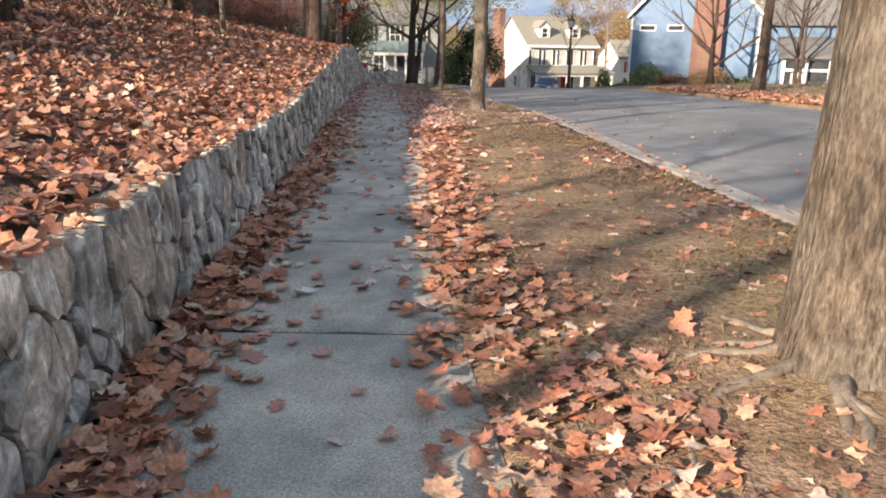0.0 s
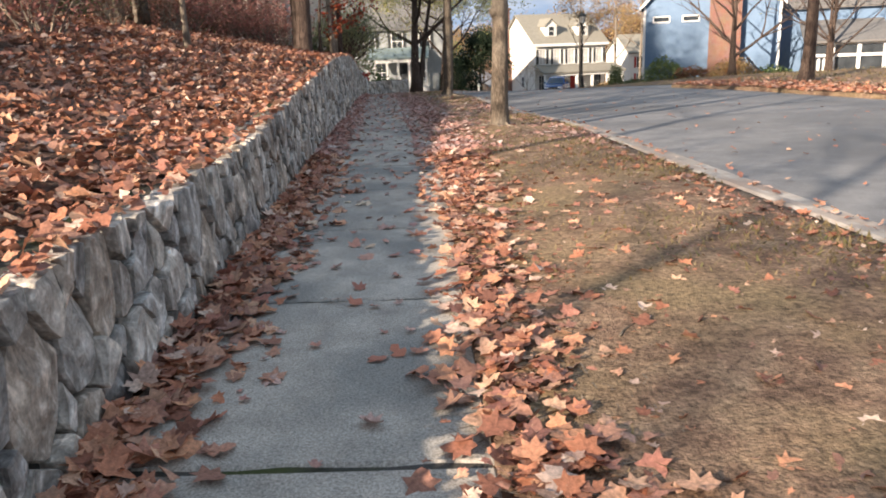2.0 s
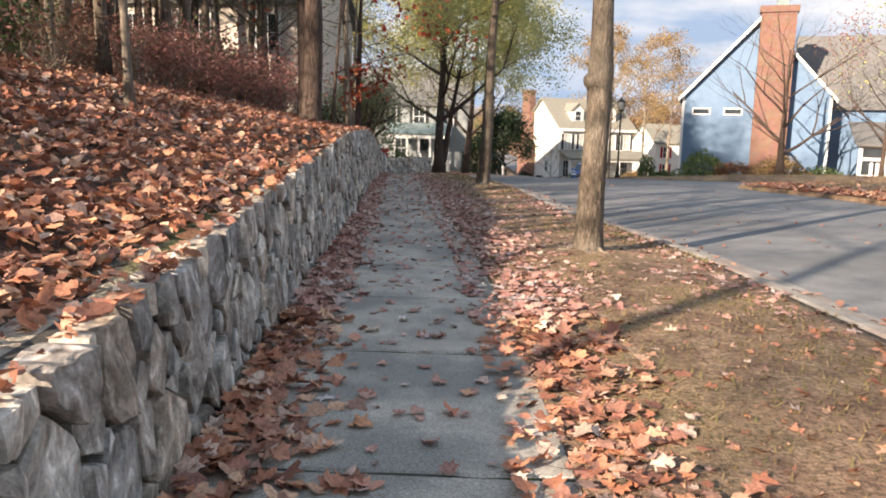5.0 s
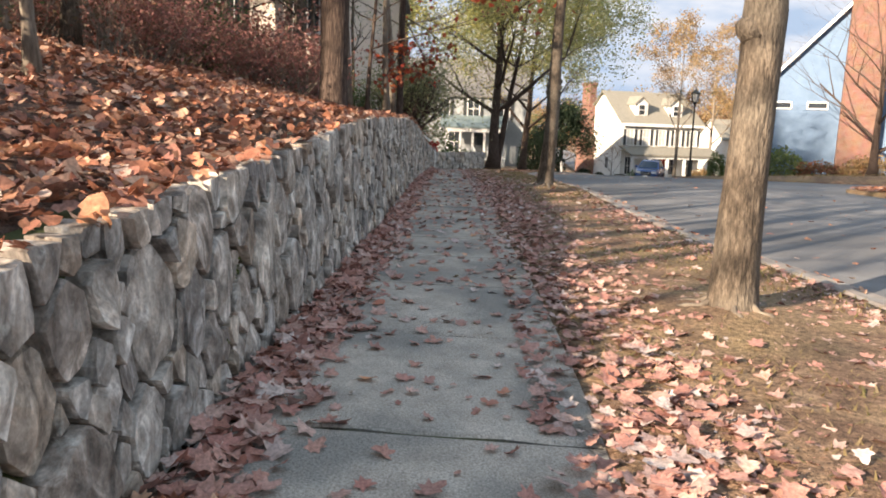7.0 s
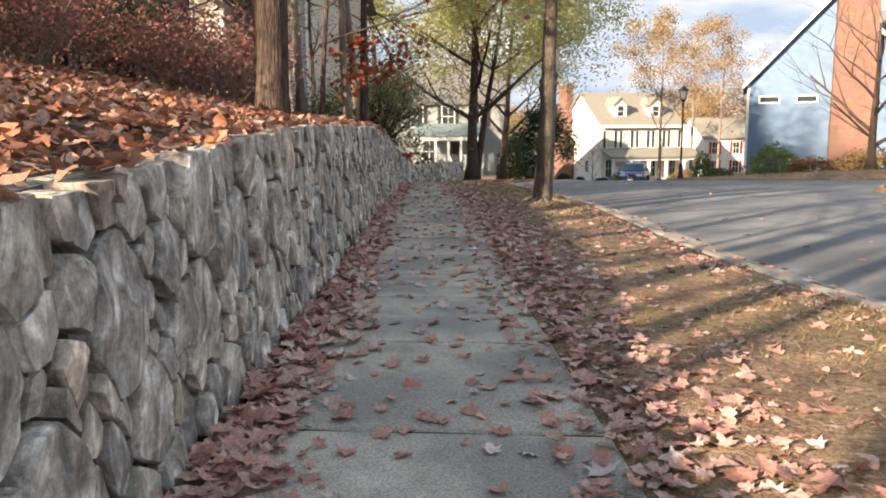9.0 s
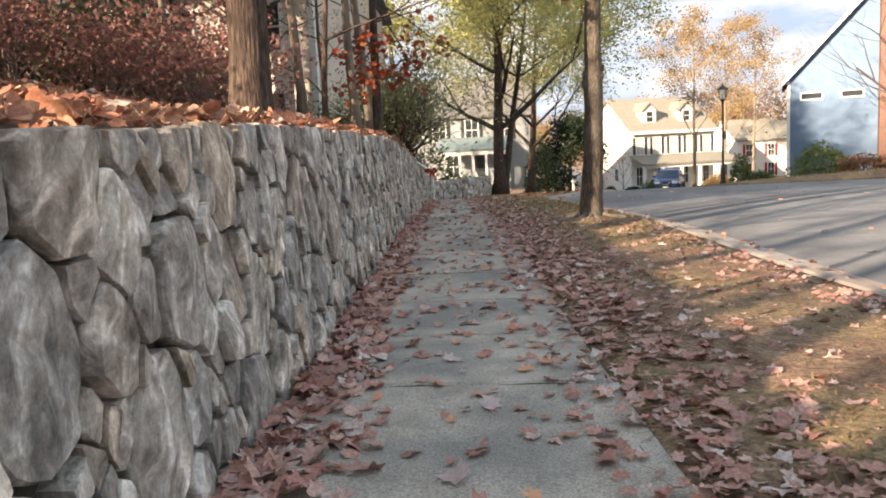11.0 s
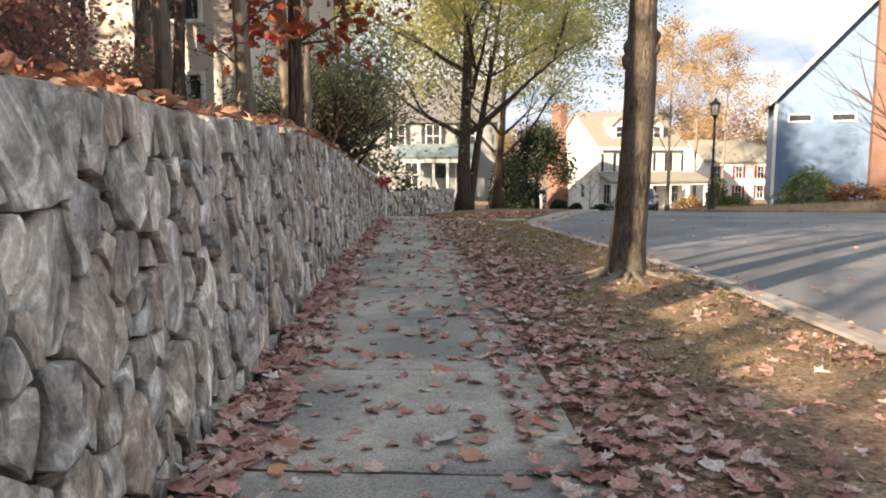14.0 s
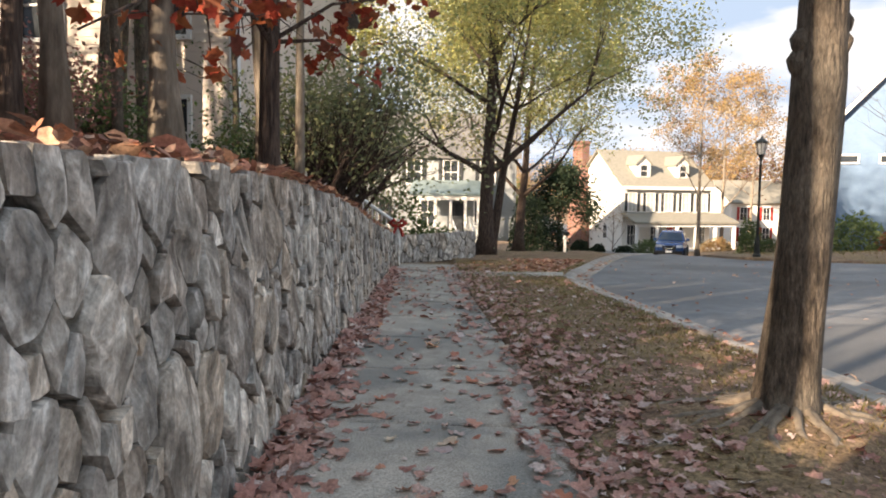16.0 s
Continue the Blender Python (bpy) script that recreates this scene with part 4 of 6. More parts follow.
# ---- houses ----
M_BLUE = mat("blue_siding_paint", [(0.115, 0.185, 0.295), (0.133, 0.21, 0.32), (0.15, 0.23, 0.345)], 2, rough=0.6, bump=0.1, bump_scale=30)
M_WHITE = mat("white_siding_paint", [(0.70, 0.69, 0.64), (0.78, 0.77, 0.73)], 2, rough=0.6, bump=0.1, bump_scale=30)
M_TRIM = mat("white_trim_paint", [(0.74, 0.74, 0.72), (0.82, 0.82, 0.80)], 3, rough=0.5, bump=0.05)
M_BEIGE = mat("pale_beige_siding_paint", [(0.62, 0.54, 0.47), (0.70, 0.62, 0.54)], 2, rough=0.6, bump=0.1, bump_scale=30)
M_GREY_S = mat("pale_grey_siding_paint", [(0.277, 0.297, 0.304), (0.330, 0.350, 0.356)], 2, rough=0.6, bump=0.1, bump_scale=30)
M_ROOF = mat("grey_shingle", [(0.102, 0.099, 0.096), (0.150, 0.147, 0.144), (0.186, 0.180, 0.174)], 5, 8, (1, 1, 3), rough=0.9, bump=0.6, bump_scale=20)
M_ROOF_B = mat("tan_shingle", [(0.176, 0.168, 0.136), (0.240, 0.228, 0.192), (0.288, 0.272, 0.232)], 5, 8, (1, 1, 3), rough=0.9, bump=0.6, bump_scale=20)
M_ROOF_G = mat("green_grey_metal_roof", [(0.16, 0.21, 0.21), (0.22, 0.28, 0.28)], 3, rough=0.6, bump=0.2)
M_GLASS_D = mat("dark_window_glass", [(0.02, 0.025, 0.03), (0.06, 0.07, 0.08)], 1.2, rough=0.08, bump=0, spec=0.6)
M_BLIND = mat("window_with_pale_blind", [(0.42, 0.42, 0.40), (0.55, 0.55, 0.52)], 2, rough=0.15, bump=0, spec=0.5)
M_SHUT = mat("dark_shutter_paint", [(0.03, 0.035, 0.04), (0.06, 0.065, 0.07)], 4, rough=0.6, bump=0.1)
M_SHUT_R = mat("red_shutter_paint", [(0.30, 0.025, 0.02), (0.42, 0.04, 0.03)], 4, rough=0.6, bump=0.1)
M_IRON = mat("black_iron_paint", [(0.012, 0.014, 0.014), (0.03, 0.034, 0.034)], 8, rough=0.5, bump=0.1, metal=0.3)
M_FROST = mat("frosted_lamp_glass", [(0.55, 0.56, 0.56), (0.7, 0.7, 0.7)], 3, rough=0.3, bump=0, trans=0.4)


def brick_mat():
    m = bpy.data.materials.new("red_brick")
    m.use_nodes = True
    n, l = m.node_tree.nodes, m.node_tree.links
    b = n["Principled BSDF"]
    b.inputs["Roughness"].default_value = 0.9
    co = n.new("ShaderNodeTexCoord")
    mp = n.new("ShaderNodeMapping")
    mp.inputs["Rotation"].default_value = (radians(90), 0, 0)
    br = n.new("ShaderNodeTexBrick")
    br.inputs["Scale"].default_value = 1.0
    br.inputs["Brick Width"].default_value = 0.21
    br.inputs["Row Height"].default_value = 0.075
    br.inputs["Mortar Size"].default_value = 0.008
    br.inputs["Color1"].default_value = (0.20, 0.085, 0.06, 1)
    br.inputs["Color2"].default_value = (0.26, 0.12, 0.085, 1)
    br.inputs["Mortar"].default_value = (0.27, 0.23, 0.20, 1)
    nz = n.new("ShaderNodeTexNoise")
    nz.inputs["Scale"].default_value = 2.5
    mx = n.new("ShaderNodeMix")
    mx.data_type, mx.blend_type = "RGBA", "MULTIPLY"
    mx.inputs["Factor"].default_value = 0.4
    l.new(co.outputs["Object"], mp.inputs["Vector"])
    l.new(mp.outputs["Vector"], br.inputs["Vector"])
    l.new(co.outputs["Object"], nz.inputs["Vector"])
    l.new(br.outputs["Color"], mx.inputs["A"])
    l.new(nz.outputs["Color"], mx.inputs["B"])
    l.new(mx.outputs["Result"], b.inputs["Base Color"])
    return m


M_BRICK = brick_mat()


def boxp(name, parent, material, *b, label=""):
    mb = MB()
    mb.box(*b)
    return part(name, mb, material, parent, label)


def siding(mb, x0, x1, z0, z1, y, step=0.16, top=None):
    """Lapped boards on a face that looks to -y; top(z) narrows them to a gable."""
    z = z0
    while z < z1:
        a, b = (x0, x1) if top is None else top(z + step * 0.5)
        if b - a > 0.1:
            mb.add([(a, y - 0.022, z), (b, y - 0.022, z), (b, y - 0.004, z + step), (a, y - 0.004, z + step), (a, y, z), (b, y, z)],
                   [(0, 1, 2, 3), (0, 4, 5, 1)])
        z += step


def window(parent, x, y, z, w, h, bars=(2, 2), shutters=None, face="y", glass=None):
    """A framed sash window on a face that looks to -y (or to -x)."""
    ob = thing("window", pose(x, y, z, 0, 0, 0 if face == "y" else -90), "", "")
    ob.parent = parent
    for key in ("label", "category"):
        if key in ob:
            del ob[key]
    boxp("pane", ob, glass or M_GLASS_D, -w / 2, -0.03, 0, w / 2, 0.02, h)
    mb = MB()
    t = 0.09
    mb.box(-w / 2 - t, -0.09, -t, -w / 2, 0.03, h + t)
    mb.box(w / 2, -0.09, -t, w / 2 + t, 0.03, h + t)
    mb.box(-w / 2, -0.09, h, w / 2, 0.03, h + t)
    mb.box(-w / 2, -0.11, -t, w / 2, 0.03, 0)
    for i in range(1, bars[0]):
        xx = -w / 2 + w * i / bars[0]
        mb.box(xx - 0.02, -0.055, 0, xx + 0.02, -0.032, h)
    for i in range(1, bars[1]):
        zz = h * i / bars[1]
        mb.box(-w / 2, -0.06, zz - 0.025, w / 2, -0.033, zz + 0.025)
    part("window_frame", mb, M_TRIM, ob)
    if shutters:
        for s in (-1, 1):
            mb = MB()
            c = s * (w / 2 + t + 0.16)
            mb.box(c - 0.14, -0.07, -0.05, c + 0.14, -0.028, h + 0.05)
            for k in range(int(h / 0.12)):
                mb.box(c - 0.11, -0.085, 0.03 + k * 0.12, c + 0.11, -0.07, 0.10 + k * 0.12)
            part("shutter", mb, shutters, ob)
    return ob


def gable_roof(parent, x0, x1, y0, y1, ze, zr, material, over=0.35, axis="y", name="roof"):
    """A two-pitch roof slab; axis is the ridge's direction."""
    mb = MB()
    t = 0.16
    if axis == "y":
        xm = (x0 + x1) / 2
        s = (zr - ze) / (xm - x0)
        for sgn, xe in ((-1, x0), (1, x1)):
            e = xe + sgn * over
            ez = ze - s * over
            mb.add([(e, y0 - over, ez), (xm, y0 - over, zr), (xm, y1 + over, zr), (e, y1 + over, ez), (e, y0 - over, ez + t), (xm, y0 - over, zr + t), (xm, y1 + over, zr + t), (e, y1 + over, ez + t)],
                   [(0, 1, 2, 3), (4, 7, 6, 5), (0, 4, 5, 1), (3, 2, 6, 7), (0, 3, 7, 4), (1, 5, 6, 2)])
    else:
        ym = (y0 + y1) / 2
        s = (zr - ze) / (ym - y0)
        for sgn, ye in ((-1, y0), (1, y1)):
            e = ye + sgn * over
            ez = ze - s * over
            mb.add([(x0 - over, e, ez), (x0 - over, ym, zr), (x1 + over, ym, zr), (x1 + over, e, ez), (x0 - over, e, ez + t), (x0 - over, ym, zr + t), (x1 + over, ym, zr + t), (x1 + over, e, ez + t)],
                   [(0, 1, 2, 3), (4, 7, 6, 5), (0, 4, 5, 1), (3, 2, 6, 7), (0, 3, 7, 4), (1, 5, 6, 2)])
    return part(name, mb, material, parent)


def gable_body(mb, x0, x1, y0, y1, z0, ze, zr, axis="y"):
    mb.box(x0, y0, z0, x1, y1, ze)
    if axis == "y":
        xm = (x0 + x1) / 2
        mb.add([(x0, y0, ze), (x1, y0, ze), (xm, y0, zr), (x0, y1, ze), (x1, y1, ze), (xm, y1, zr)], [(0, 1, 2), (3, 5, 4), (0, 2, 5, 3), (1, 4, 5, 2)])
    else:
        ym = (y0 + y1) / 2
        mb.add([(x0, y0, ze), (x0, y1, ze), (x0, ym, zr), (x1, y0, ze), (x1, y1, ze), (x1, ym, zr)], [(0, 2, 1), (3, 4, 5), (0, 3, 5, 2), (1, 2, 5, 4)])


def blue_house():
    h = thing("house", pose(15.5, 67.3, -1.9, 0, 0, -18), "blue clapboard house with a broad red brick chimney and grey roof", "house")
    W, ze, zr = 10.1, 6.5, 12.0
    mb = MB()
    gable_body(mb, 0, W, 0, 11, 0, ze, zr)
    part("wall", mb, M_BLUE, h)
    mb = MB()
    siding(mb, 0, W, 0.2, zr - 0.2, 0, 0.17, lambda z: (0.0, W) if z < ze else ((z - ze) / (zr - ze) * W / 2, W - (z - ze) / (zr - ze) * W / 2))
    tagged(part("clapboard_siding", mb, M_BLUE, h), kind="stuff")
    gable_roof(h, 0, W, 0, 11, ze, zr, M_ROOF, 0.4)
    mb = MB()
    for s in (-1, 1):
        a = (W / 2 + s * (W / 2 + 0.4), ze - 0.43)
        b = (W / 2, zr)
        mb.add([(a[0], -0.46, a[1] - 0.1), (b[0], -0.46, b[1] - 0.1), (b[0], -0.46, b[1] + 0.19), (a[0], -0.46, a[1] + 0.19), (a[0], -0.41, a[1] - 0.1), (b[0], -0.41, b[1] - 0.1), (b[0], -0.41, b[1] + 0.19), (a[0], -0.41, a[1] + 0.19)],
               [(0, 1, 2, 3), (7, 6, 5, 4), (0, 4, 5, 1), (3, 2, 6, 7)])
    part("rake_trim", mb, M_TRIM, h)
    for x in (-0.02, W + 0.02):
        boxp("corner_board", h, M_TRIM, x - 0.09, -0.05, 0, x + 0.09, 0.12, ze - 0.2)
    ch = boxp("chimney", h, M_BRICK, 4.95, -0.95, 0, 7.3, 0.1, 12.5)
    boxp("chimney_cap", ch, M_BRICK, 4.82, -1.07, 12.3, 7.43, 0.2, 12.75)
    boxp("flue_pot", ch, M_ROOF_G, 5.9, -0.7, 12.75, 6.7, -0.1, 13.2)
    for x in (1.3, 3.55):
        window(h, x, 0, 5.12, 1.15, 0.34, (1, 1))
    # rear wing with the long roof
    mb = MB()
    gable_body(mb, 8.4, 18.0, 2.2, 10.5, 0, 6.1, 11.3, "x")
    part("wing_wall", mb, M_BLUE, h)
    gable_roof(h, 8.4, 18.0, 2.2, 10.5, 6.1, 11.3, M_ROOF, 0.4, "x", "wing_roof")
    # sun room
    mb = MB()
    for x in (12.1, 13.8, 15.5, 17.2):
        mb.box(x - 0.12, -1.6, 0, x + 0.12, -1.4, 3.0)
    for z in (0.9, 2.1, 2.95):
        mb.box(11.98, -1.62, z - 0.1, 17.32, -1.38, z + 0.1)
    part("sunroom_frame", mb, M_TRIM, h)
    boxp("sunroom_glass", h, M_GLASS_D, 12.1, -1.48, 0.9, 17.2, -1.44, 2.95)
    boxp("sunroom_panel", h, M_TRIM, 12.1, -1.5, 0, 17.2, -1.42, 0.85)
    mb = MB()
    mb.add([(11.7, -2.0, 3.0), (17.6, -2.0, 3.0), (17.6, 2.2, 4.6), (11.7, 2.2, 4.6), (11.7, -2.0, 3.14), (17.6, -2.0, 3.14), (17.6, 2.2, 4.74), (11.7, 2.2, 4.74)],
           [(0, 3, 2, 1), (4, 5, 6, 7), (0, 1, 5, 4), (1, 2, 6, 5), (3, 0, 4, 7)])
    part("sunroom_roof", mb, M_ROOF, h)
    f = thing("fence", pose(27.0, 61.6, -1.6), "short white picket fence beside the blue house", "fence")
    for i in range(5):
        mb = MB()
        mb.box(i * 0.42, 0, 0, i * 0.42 + 0.22, 0.05, 1.5)
        mb.add([(i * 0.42, 0, 1.5), (i * 0.42 + 0.22, 0, 1.5), (i * 0.42 + 0.22, 0.05, 1.5), (i * 0.42, 0.05, 1.5), (i * 0.42 + 0.11, 0.025, 1.62)], [(0, 1, 4), (1, 2, 4), (2, 3, 4), (3, 0, 4)])
        part("picket", mb, M_TRIM, f)
    boxp("rail", f, M_TRIM, -0.1, 0.052, 0.4, 2.0, 0.09, 0.5)
    return h


def white_house():
    h = thing("house", pose(9.54, 95.0, -4.1, 0, 0, 22), "white two-storey house with front porch, dormers and brick end chimney", "house")
    L, D, ze, zr = 9.6, 9.0, 6.3, 9.6
    mb = MB()
    gable_body(mb, 0, L, 0, D, 0, ze, zr, "x")
    part("wall", mb, M_WHITE, h)
    mb = MB()
    siding(mb, 0, L, 0.3, ze, 0, 0.18)
    tagged(part("clapboard_siding", mb, M_WHITE, h), kind="stuff")
    gable_roof(h, 0, L, 0, D, ze, zr, M_ROOF_B, 0.35, "x")
    boxp("eave_trim", h, M_TRIM, -0.3, -0.42, ze - 0.42, L + 0.3, -0.34, ze - 0.12)
    for i in range(5):
        window(h, 0.95 + i * 1.95, 0, 3.9, 0.8, 1.6, (2, 2), M_SHUT, glass=M_BLIND)
    for i in range(4):
        window(h, 1.0 + i * 2.5, 0, 0.75, 1.0, 1.8, (3, 2))
    d = boxp("front_door", h, M_SHUT_R, 4.75, -0.06, 0.35, 5.7, 0.02, 2.45)
    boxp("door_handle", d, M_IRON, 5.55, -0.11, 1.3, 5.62, -0.06, 1.45)
    # porch
    mb = MB()
    mb.add([(-0.2, -2.5, 2.75), (L + 1.4, -2.5, 2.75), (L + 1.4, 0, 3.6), (-0.2, 0, 3.6), (-0.2, -2.5, 2.95), (L + 1.4, -2.5, 2.95), (L + 1.4, 0, 3.75), (-0.2, 0, 3.75)],
           [(0, 3, 2, 1), (4, 5, 6, 7), (0, 1, 5, 4), (1, 2, 6, 5), (3, 0, 4, 7)])
    part("porch_roof", mb, M_ROOF_B, h)
    boxp("porch_beam", h, M_TRIM, 0.0, -2.35, 2.5, L + 1.2, -2.1, 2.74)
    boxp("porch_floor", h, M_TRIM, 0.0, -2.4, 0.0, L + 1.2, -0.03, 0.34)
    for i in range(6):
        x = 0.15 + i * (L + 0.9) / 5
        boxp("porch_column", h, M_TRIM, x - 0.14, -2.33, 0.34, x + 0.14, -2.12, 2.5)
    mb = MB()
    for k in range(3):
        mb.box(5.0, -2.75 - 0.32 * k, 0, 6.8, -2.41 - 0.32 * k, 0.28 - 0.09 * k)
    part("porch_steps", mb, M_KERB, h)
    # dormers
    for x in (2.6, 6.9):
        dm = MB()
        gable_body(dm, x - 0.75, x + 0.75, 0.8, 3.6, ze + 0.6, ze + 2.0, ze + 2.7)
        o = part("dormer", dm, M_WHITE, h)
        gable_roof(o, x - 0.75, x + 0.75, 0.8, 3.6, ze + 2.0, ze + 2.7, M_ROOF_B, 0.15, name="dormer_roof")
        boxp("dormer_window", o, M_GLASS_D, x - 0.35, 0.76, ze + 0.85, x + 0.35, 0.8, ze + 1.85)
        mb = MB()
        mb.box(x - 0.45, 0.73, ze + 0.75, x - 0.35, 0.79, ze + 1.95)
        mb.box(x + 0.35, 0.73, ze + 0.75, x + 0.45, 0.79, ze + 1.95)
        mb.box(x - 0.35, 0.73, ze + 1.85, x + 0.35, 0.79, ze + 1.95)
        mb.box(x - 0.35, 0.74, ze + 1.3, x + 0.35, 0.758, ze + 1.36)
        part("dormer_frame", mb, M_TRIM, o)
    c = boxp("chimney", h, M_BRICK, -0.75, 6.6, 0, 0.02, 8.6, 10.6)
    boxp("chimney_cap", c, M_BRICK, -0.83, 6.5, 10.4, 0.1, 8.7, 10.7)
    boxp("chimney_base", c, M_BRICK, -0.9, 6.1, 0, -0.02, 9.1, 4.4)
    window(h, 0, 3.0, 1.2, 0.7, 1.2, (2, 2), None, "x")
    return h


def porch_house():
    h = thing("house", pose(-12.0, 77.5, -2.1), "pale grey two-storey house with a green porch roof and white posts", "house")
    L, D, ze, zr = 11.2, 9.0, 6.0, 9.2
    mb = MB()
    gable_body(mb, 0, L, 0, D, 0, ze, zr, "x")
    part("wall", mb, M_GREY_S, h)
    mb = MB()
    siding(mb, 0, L, 0.3, ze, 0, 0.18)
    tagged(part("clapboard_siding", mb, M_GREY_S, h), kind="stuff")
    gable_roof(h, 0, L, 0, D, ze, zr, M_ROOF, 0.35, "x")
    for i in range(4):
        window(h, 1.4 + i * 2.6, 0, 4.0, 0.95, 1.6, (2, 2), M_SHUT)
    for x in (2.0, 5.0, 8.8):
        window(h, x, 0, 1.1, 0.95, 1.7, (2, 2))
    d = boxp("front_door", h, M_SHUT, 6.75, -0.06, 0.62, 7.65, 0.02, 2.75)
    boxp("door_glass", d, M_GLASS_D, 6.95, -0.075, 1.5, 7.45, -0.06, 2.6)
    mb = MB()
    mb.add([(3.9, -2.4, 3.15), (9.6, -2.4, 3.15), (9.6, 0, 4.1), (3.9, 0, 4.1), (3.9, -2.4, 3.3), (9.6, -2.4, 3.3), (9.6, 0, 4.25), (3.9, 0, 4.25)],
           [(0, 3, 2, 1), (4, 5, 6, 7), (0, 1, 5, 4), (1, 2, 6, 5), (3, 0, 4, 7)])
    part("porch_roof", mb, M_ROOF_G, h)
    boxp("porch_beam", h, M_TRIM, 4.0, -2.3, 2.85, 9.5, -2.1, 3.14)
    boxp("porch_floor", h, M_TRIM, 4.0, -2.35, 0.0, 9.5, -0.03, 0.6)
    for x in (4.6, 5.7, 6.75, 7.75, 8.6, 9.35):
        boxp("porch_post", h, M_TRIM, x - 0.09, -2.28, 0.6, x + 0.09, -2.12, 2.85)
    mb = MB()
    for k in range(4):
        mb.box(6.8, -2.7 - 0.3 * k, 0, 8.1, -2.36 - 0.3 * k, 0.5 - 0.13 * k)
    part("porch_steps", mb, M_KERB, h)
    for x in (6.85, 8.05):
        mb = MB()
        mb.tube([(x, -2.2, 1.6), (x + 0.5, -4.4, 0.75)], [0.05, 0.05], 6)
        mb.tube([(x, -2.2, 0.8), (x + 0.5, -4.4, 0.1)], [0.035, 0.035], 6)
        for k in range(9):
            u = (k + 0.3) / 9
            mb.tube([(x + 0.5 * u, -2.2 - 2.2 * u, 0.8 - 0.7 * u), (x + 0.5 * u, -2.2 - 2.2 * u, 1.6 - 0.85 * u)], [0.02, 0.02], 4)
        mb.box(x + 0.44, -4.48, 0.0, x + 0.58, -4.34, 0.95)
        part("handrail", mb, M_TRIM, h)
    boxp("porch_railing", h, M_TRIM, 8.3, -2.24, 1.3, 9.3, -2.16, 1.38)
    return h


def red_shutter_house():
    h = thing("house", pose(24.5, 112, -4.6, 0, 0, 12), "small pale house with red window shutters, far off", "house")
    L, D, ze, zr = 9, 8, 5.2, 7.6
    mb = MB()
    gable_body(mb, 0, L, 0, D, 0, ze, zr, "x")
    part("wall", mb, M_WHITE, h)
    gable_roof(h, 0, L, 0, D, ze, zr, M_ROOF_B, 0.3, "x")
    for i in range(3):
        window(h, 1.5 + i * 2.8, 0, 3.2, 0.8, 1.4, (2, 2), M_SHUT_R)
        window(h, 1.5 + i * 2.8, 0, 0.8, 0.8, 1.5, (2, 2), M_SHUT_R)
    return h


def bank_house():
    z0 = surface_z(-12, 41) - 0.6
    h = thing("house", pose(-16.8, 41.0, z0, 0, 0, -6), "pale beige two-storey house half hidden behind bank trees", "house")
    L, D, ze, zr = 9.0, 8.0, 5.8, 8.6
    mb = MB()
    gable_body(mb, 0, L, 0, D, 0, ze, zr, "x")
    part("wall", mb, M_BEIGE, h)
    mb = MB()
    siding(mb, 0, L, 0.3, ze, 0, 0.18)
    tagged(part("clapboard_siding", mb, M_BEIGE, h), kind="stuff")
    gable_roof(h, 0, L, 0, D, ze, zr, M_ROOF, 0.35, "x")
    for x in (1.5, 4.5, 7.5):
        for z in (0.9, 3.7):
            window(h, x, 0, z, 0.95, 1.45, (2, 2))
    for x in (-0.02, L + 0.02):
        boxp("corner_board", h, M_TRIM, x - 0.09, -0.05, 0, x + 0.09, 0.12, ze - 0.2)
    return h


def street_lamp(x, y, z, height):
    lamp = thing("street_lamp", pose(x, y, z), "black iron lamp post with a lantern head", "street lamp")
    mb = MB()
    mb.tube([(0, 0, -0.05), (0, 0, 0.12), (0, 0, 0.16), (0, 0, 0.75), (0, 0, 0.85)], [0.16, 0.16, 0.12, 0.10, 0.06], 12)
    part("base", mb, M_IRON, lamp, smooth=False)
    mb = MB()
    top = height - 0.95
    mb.tube([(0, 0, 0.85), (0, 0, top - 0.1), (0, 0, top - 0.05), (0, 0, top)], [0.058, 0.048, 0.075, 0.05], 10)
    part("pole", mb, M_IRON, lamp)
    mb = MB()
    mb.tube([(0, 0, top), (0, 0, top + 0.12), (0, 0, top + 0.16)], [0.05, 0.13, 0.15], 8)
    for k in range(8):
        a = 2 * math.pi * (k + 0.5) / 8
        mb.tube([(0.145 * math.cos(a), 0.145 * math.sin(a), top + 0.16), (0.235 * math.cos(a), 0.235 * math.sin(a), top + 0.62)], [0.012, 0.012], 4)
    head = part("lantern", mb, M_IRON, lamp)
    mb = MB()
    mb.tube([(0, 0, top + 0.17), (0, 0, top + 0.61)], [0.135, 0.22], 8)
    part("lantern_glass", mb, M_FROST, head)
    mb = MB()
    mb.tube([(0, 0, top + 0.62), (0, 0, top + 0.66), (0, 0, top + 0.78), (0, 0, top + 0.83), (0, 0, top + 0.95)], [0.28, 0.27, 0.12, 0.05, 0.015], 12)
    part("lantern_cap", mb, M_IRON, head)
    return lamp


M_CARPAINT = mat("blue_car_paint", [(0.03, 0.085, 0.23), (0.045, 0.11, 0.29)], 3, rough=0.25, bump=0, metal=0.4, spec=0.6)
M_TYRE = mat("black_rubber", [(0.012, 0.012, 0.012), (0.025, 0.025, 0.025)], 20, rough=0.85, bump=0.1)
M_CHROME = mat("chrome", [(0.6, 0.6, 0.62), (0.7, 0.7, 0.72)], 5, rough=0.2, bump=0, metal=1.0)
M_HEADL = mat("headlight_lens", [(0.6, 0.62, 0.65), (0.75, 0.77, 0.8)], 5, rough=0.1, bump=0)


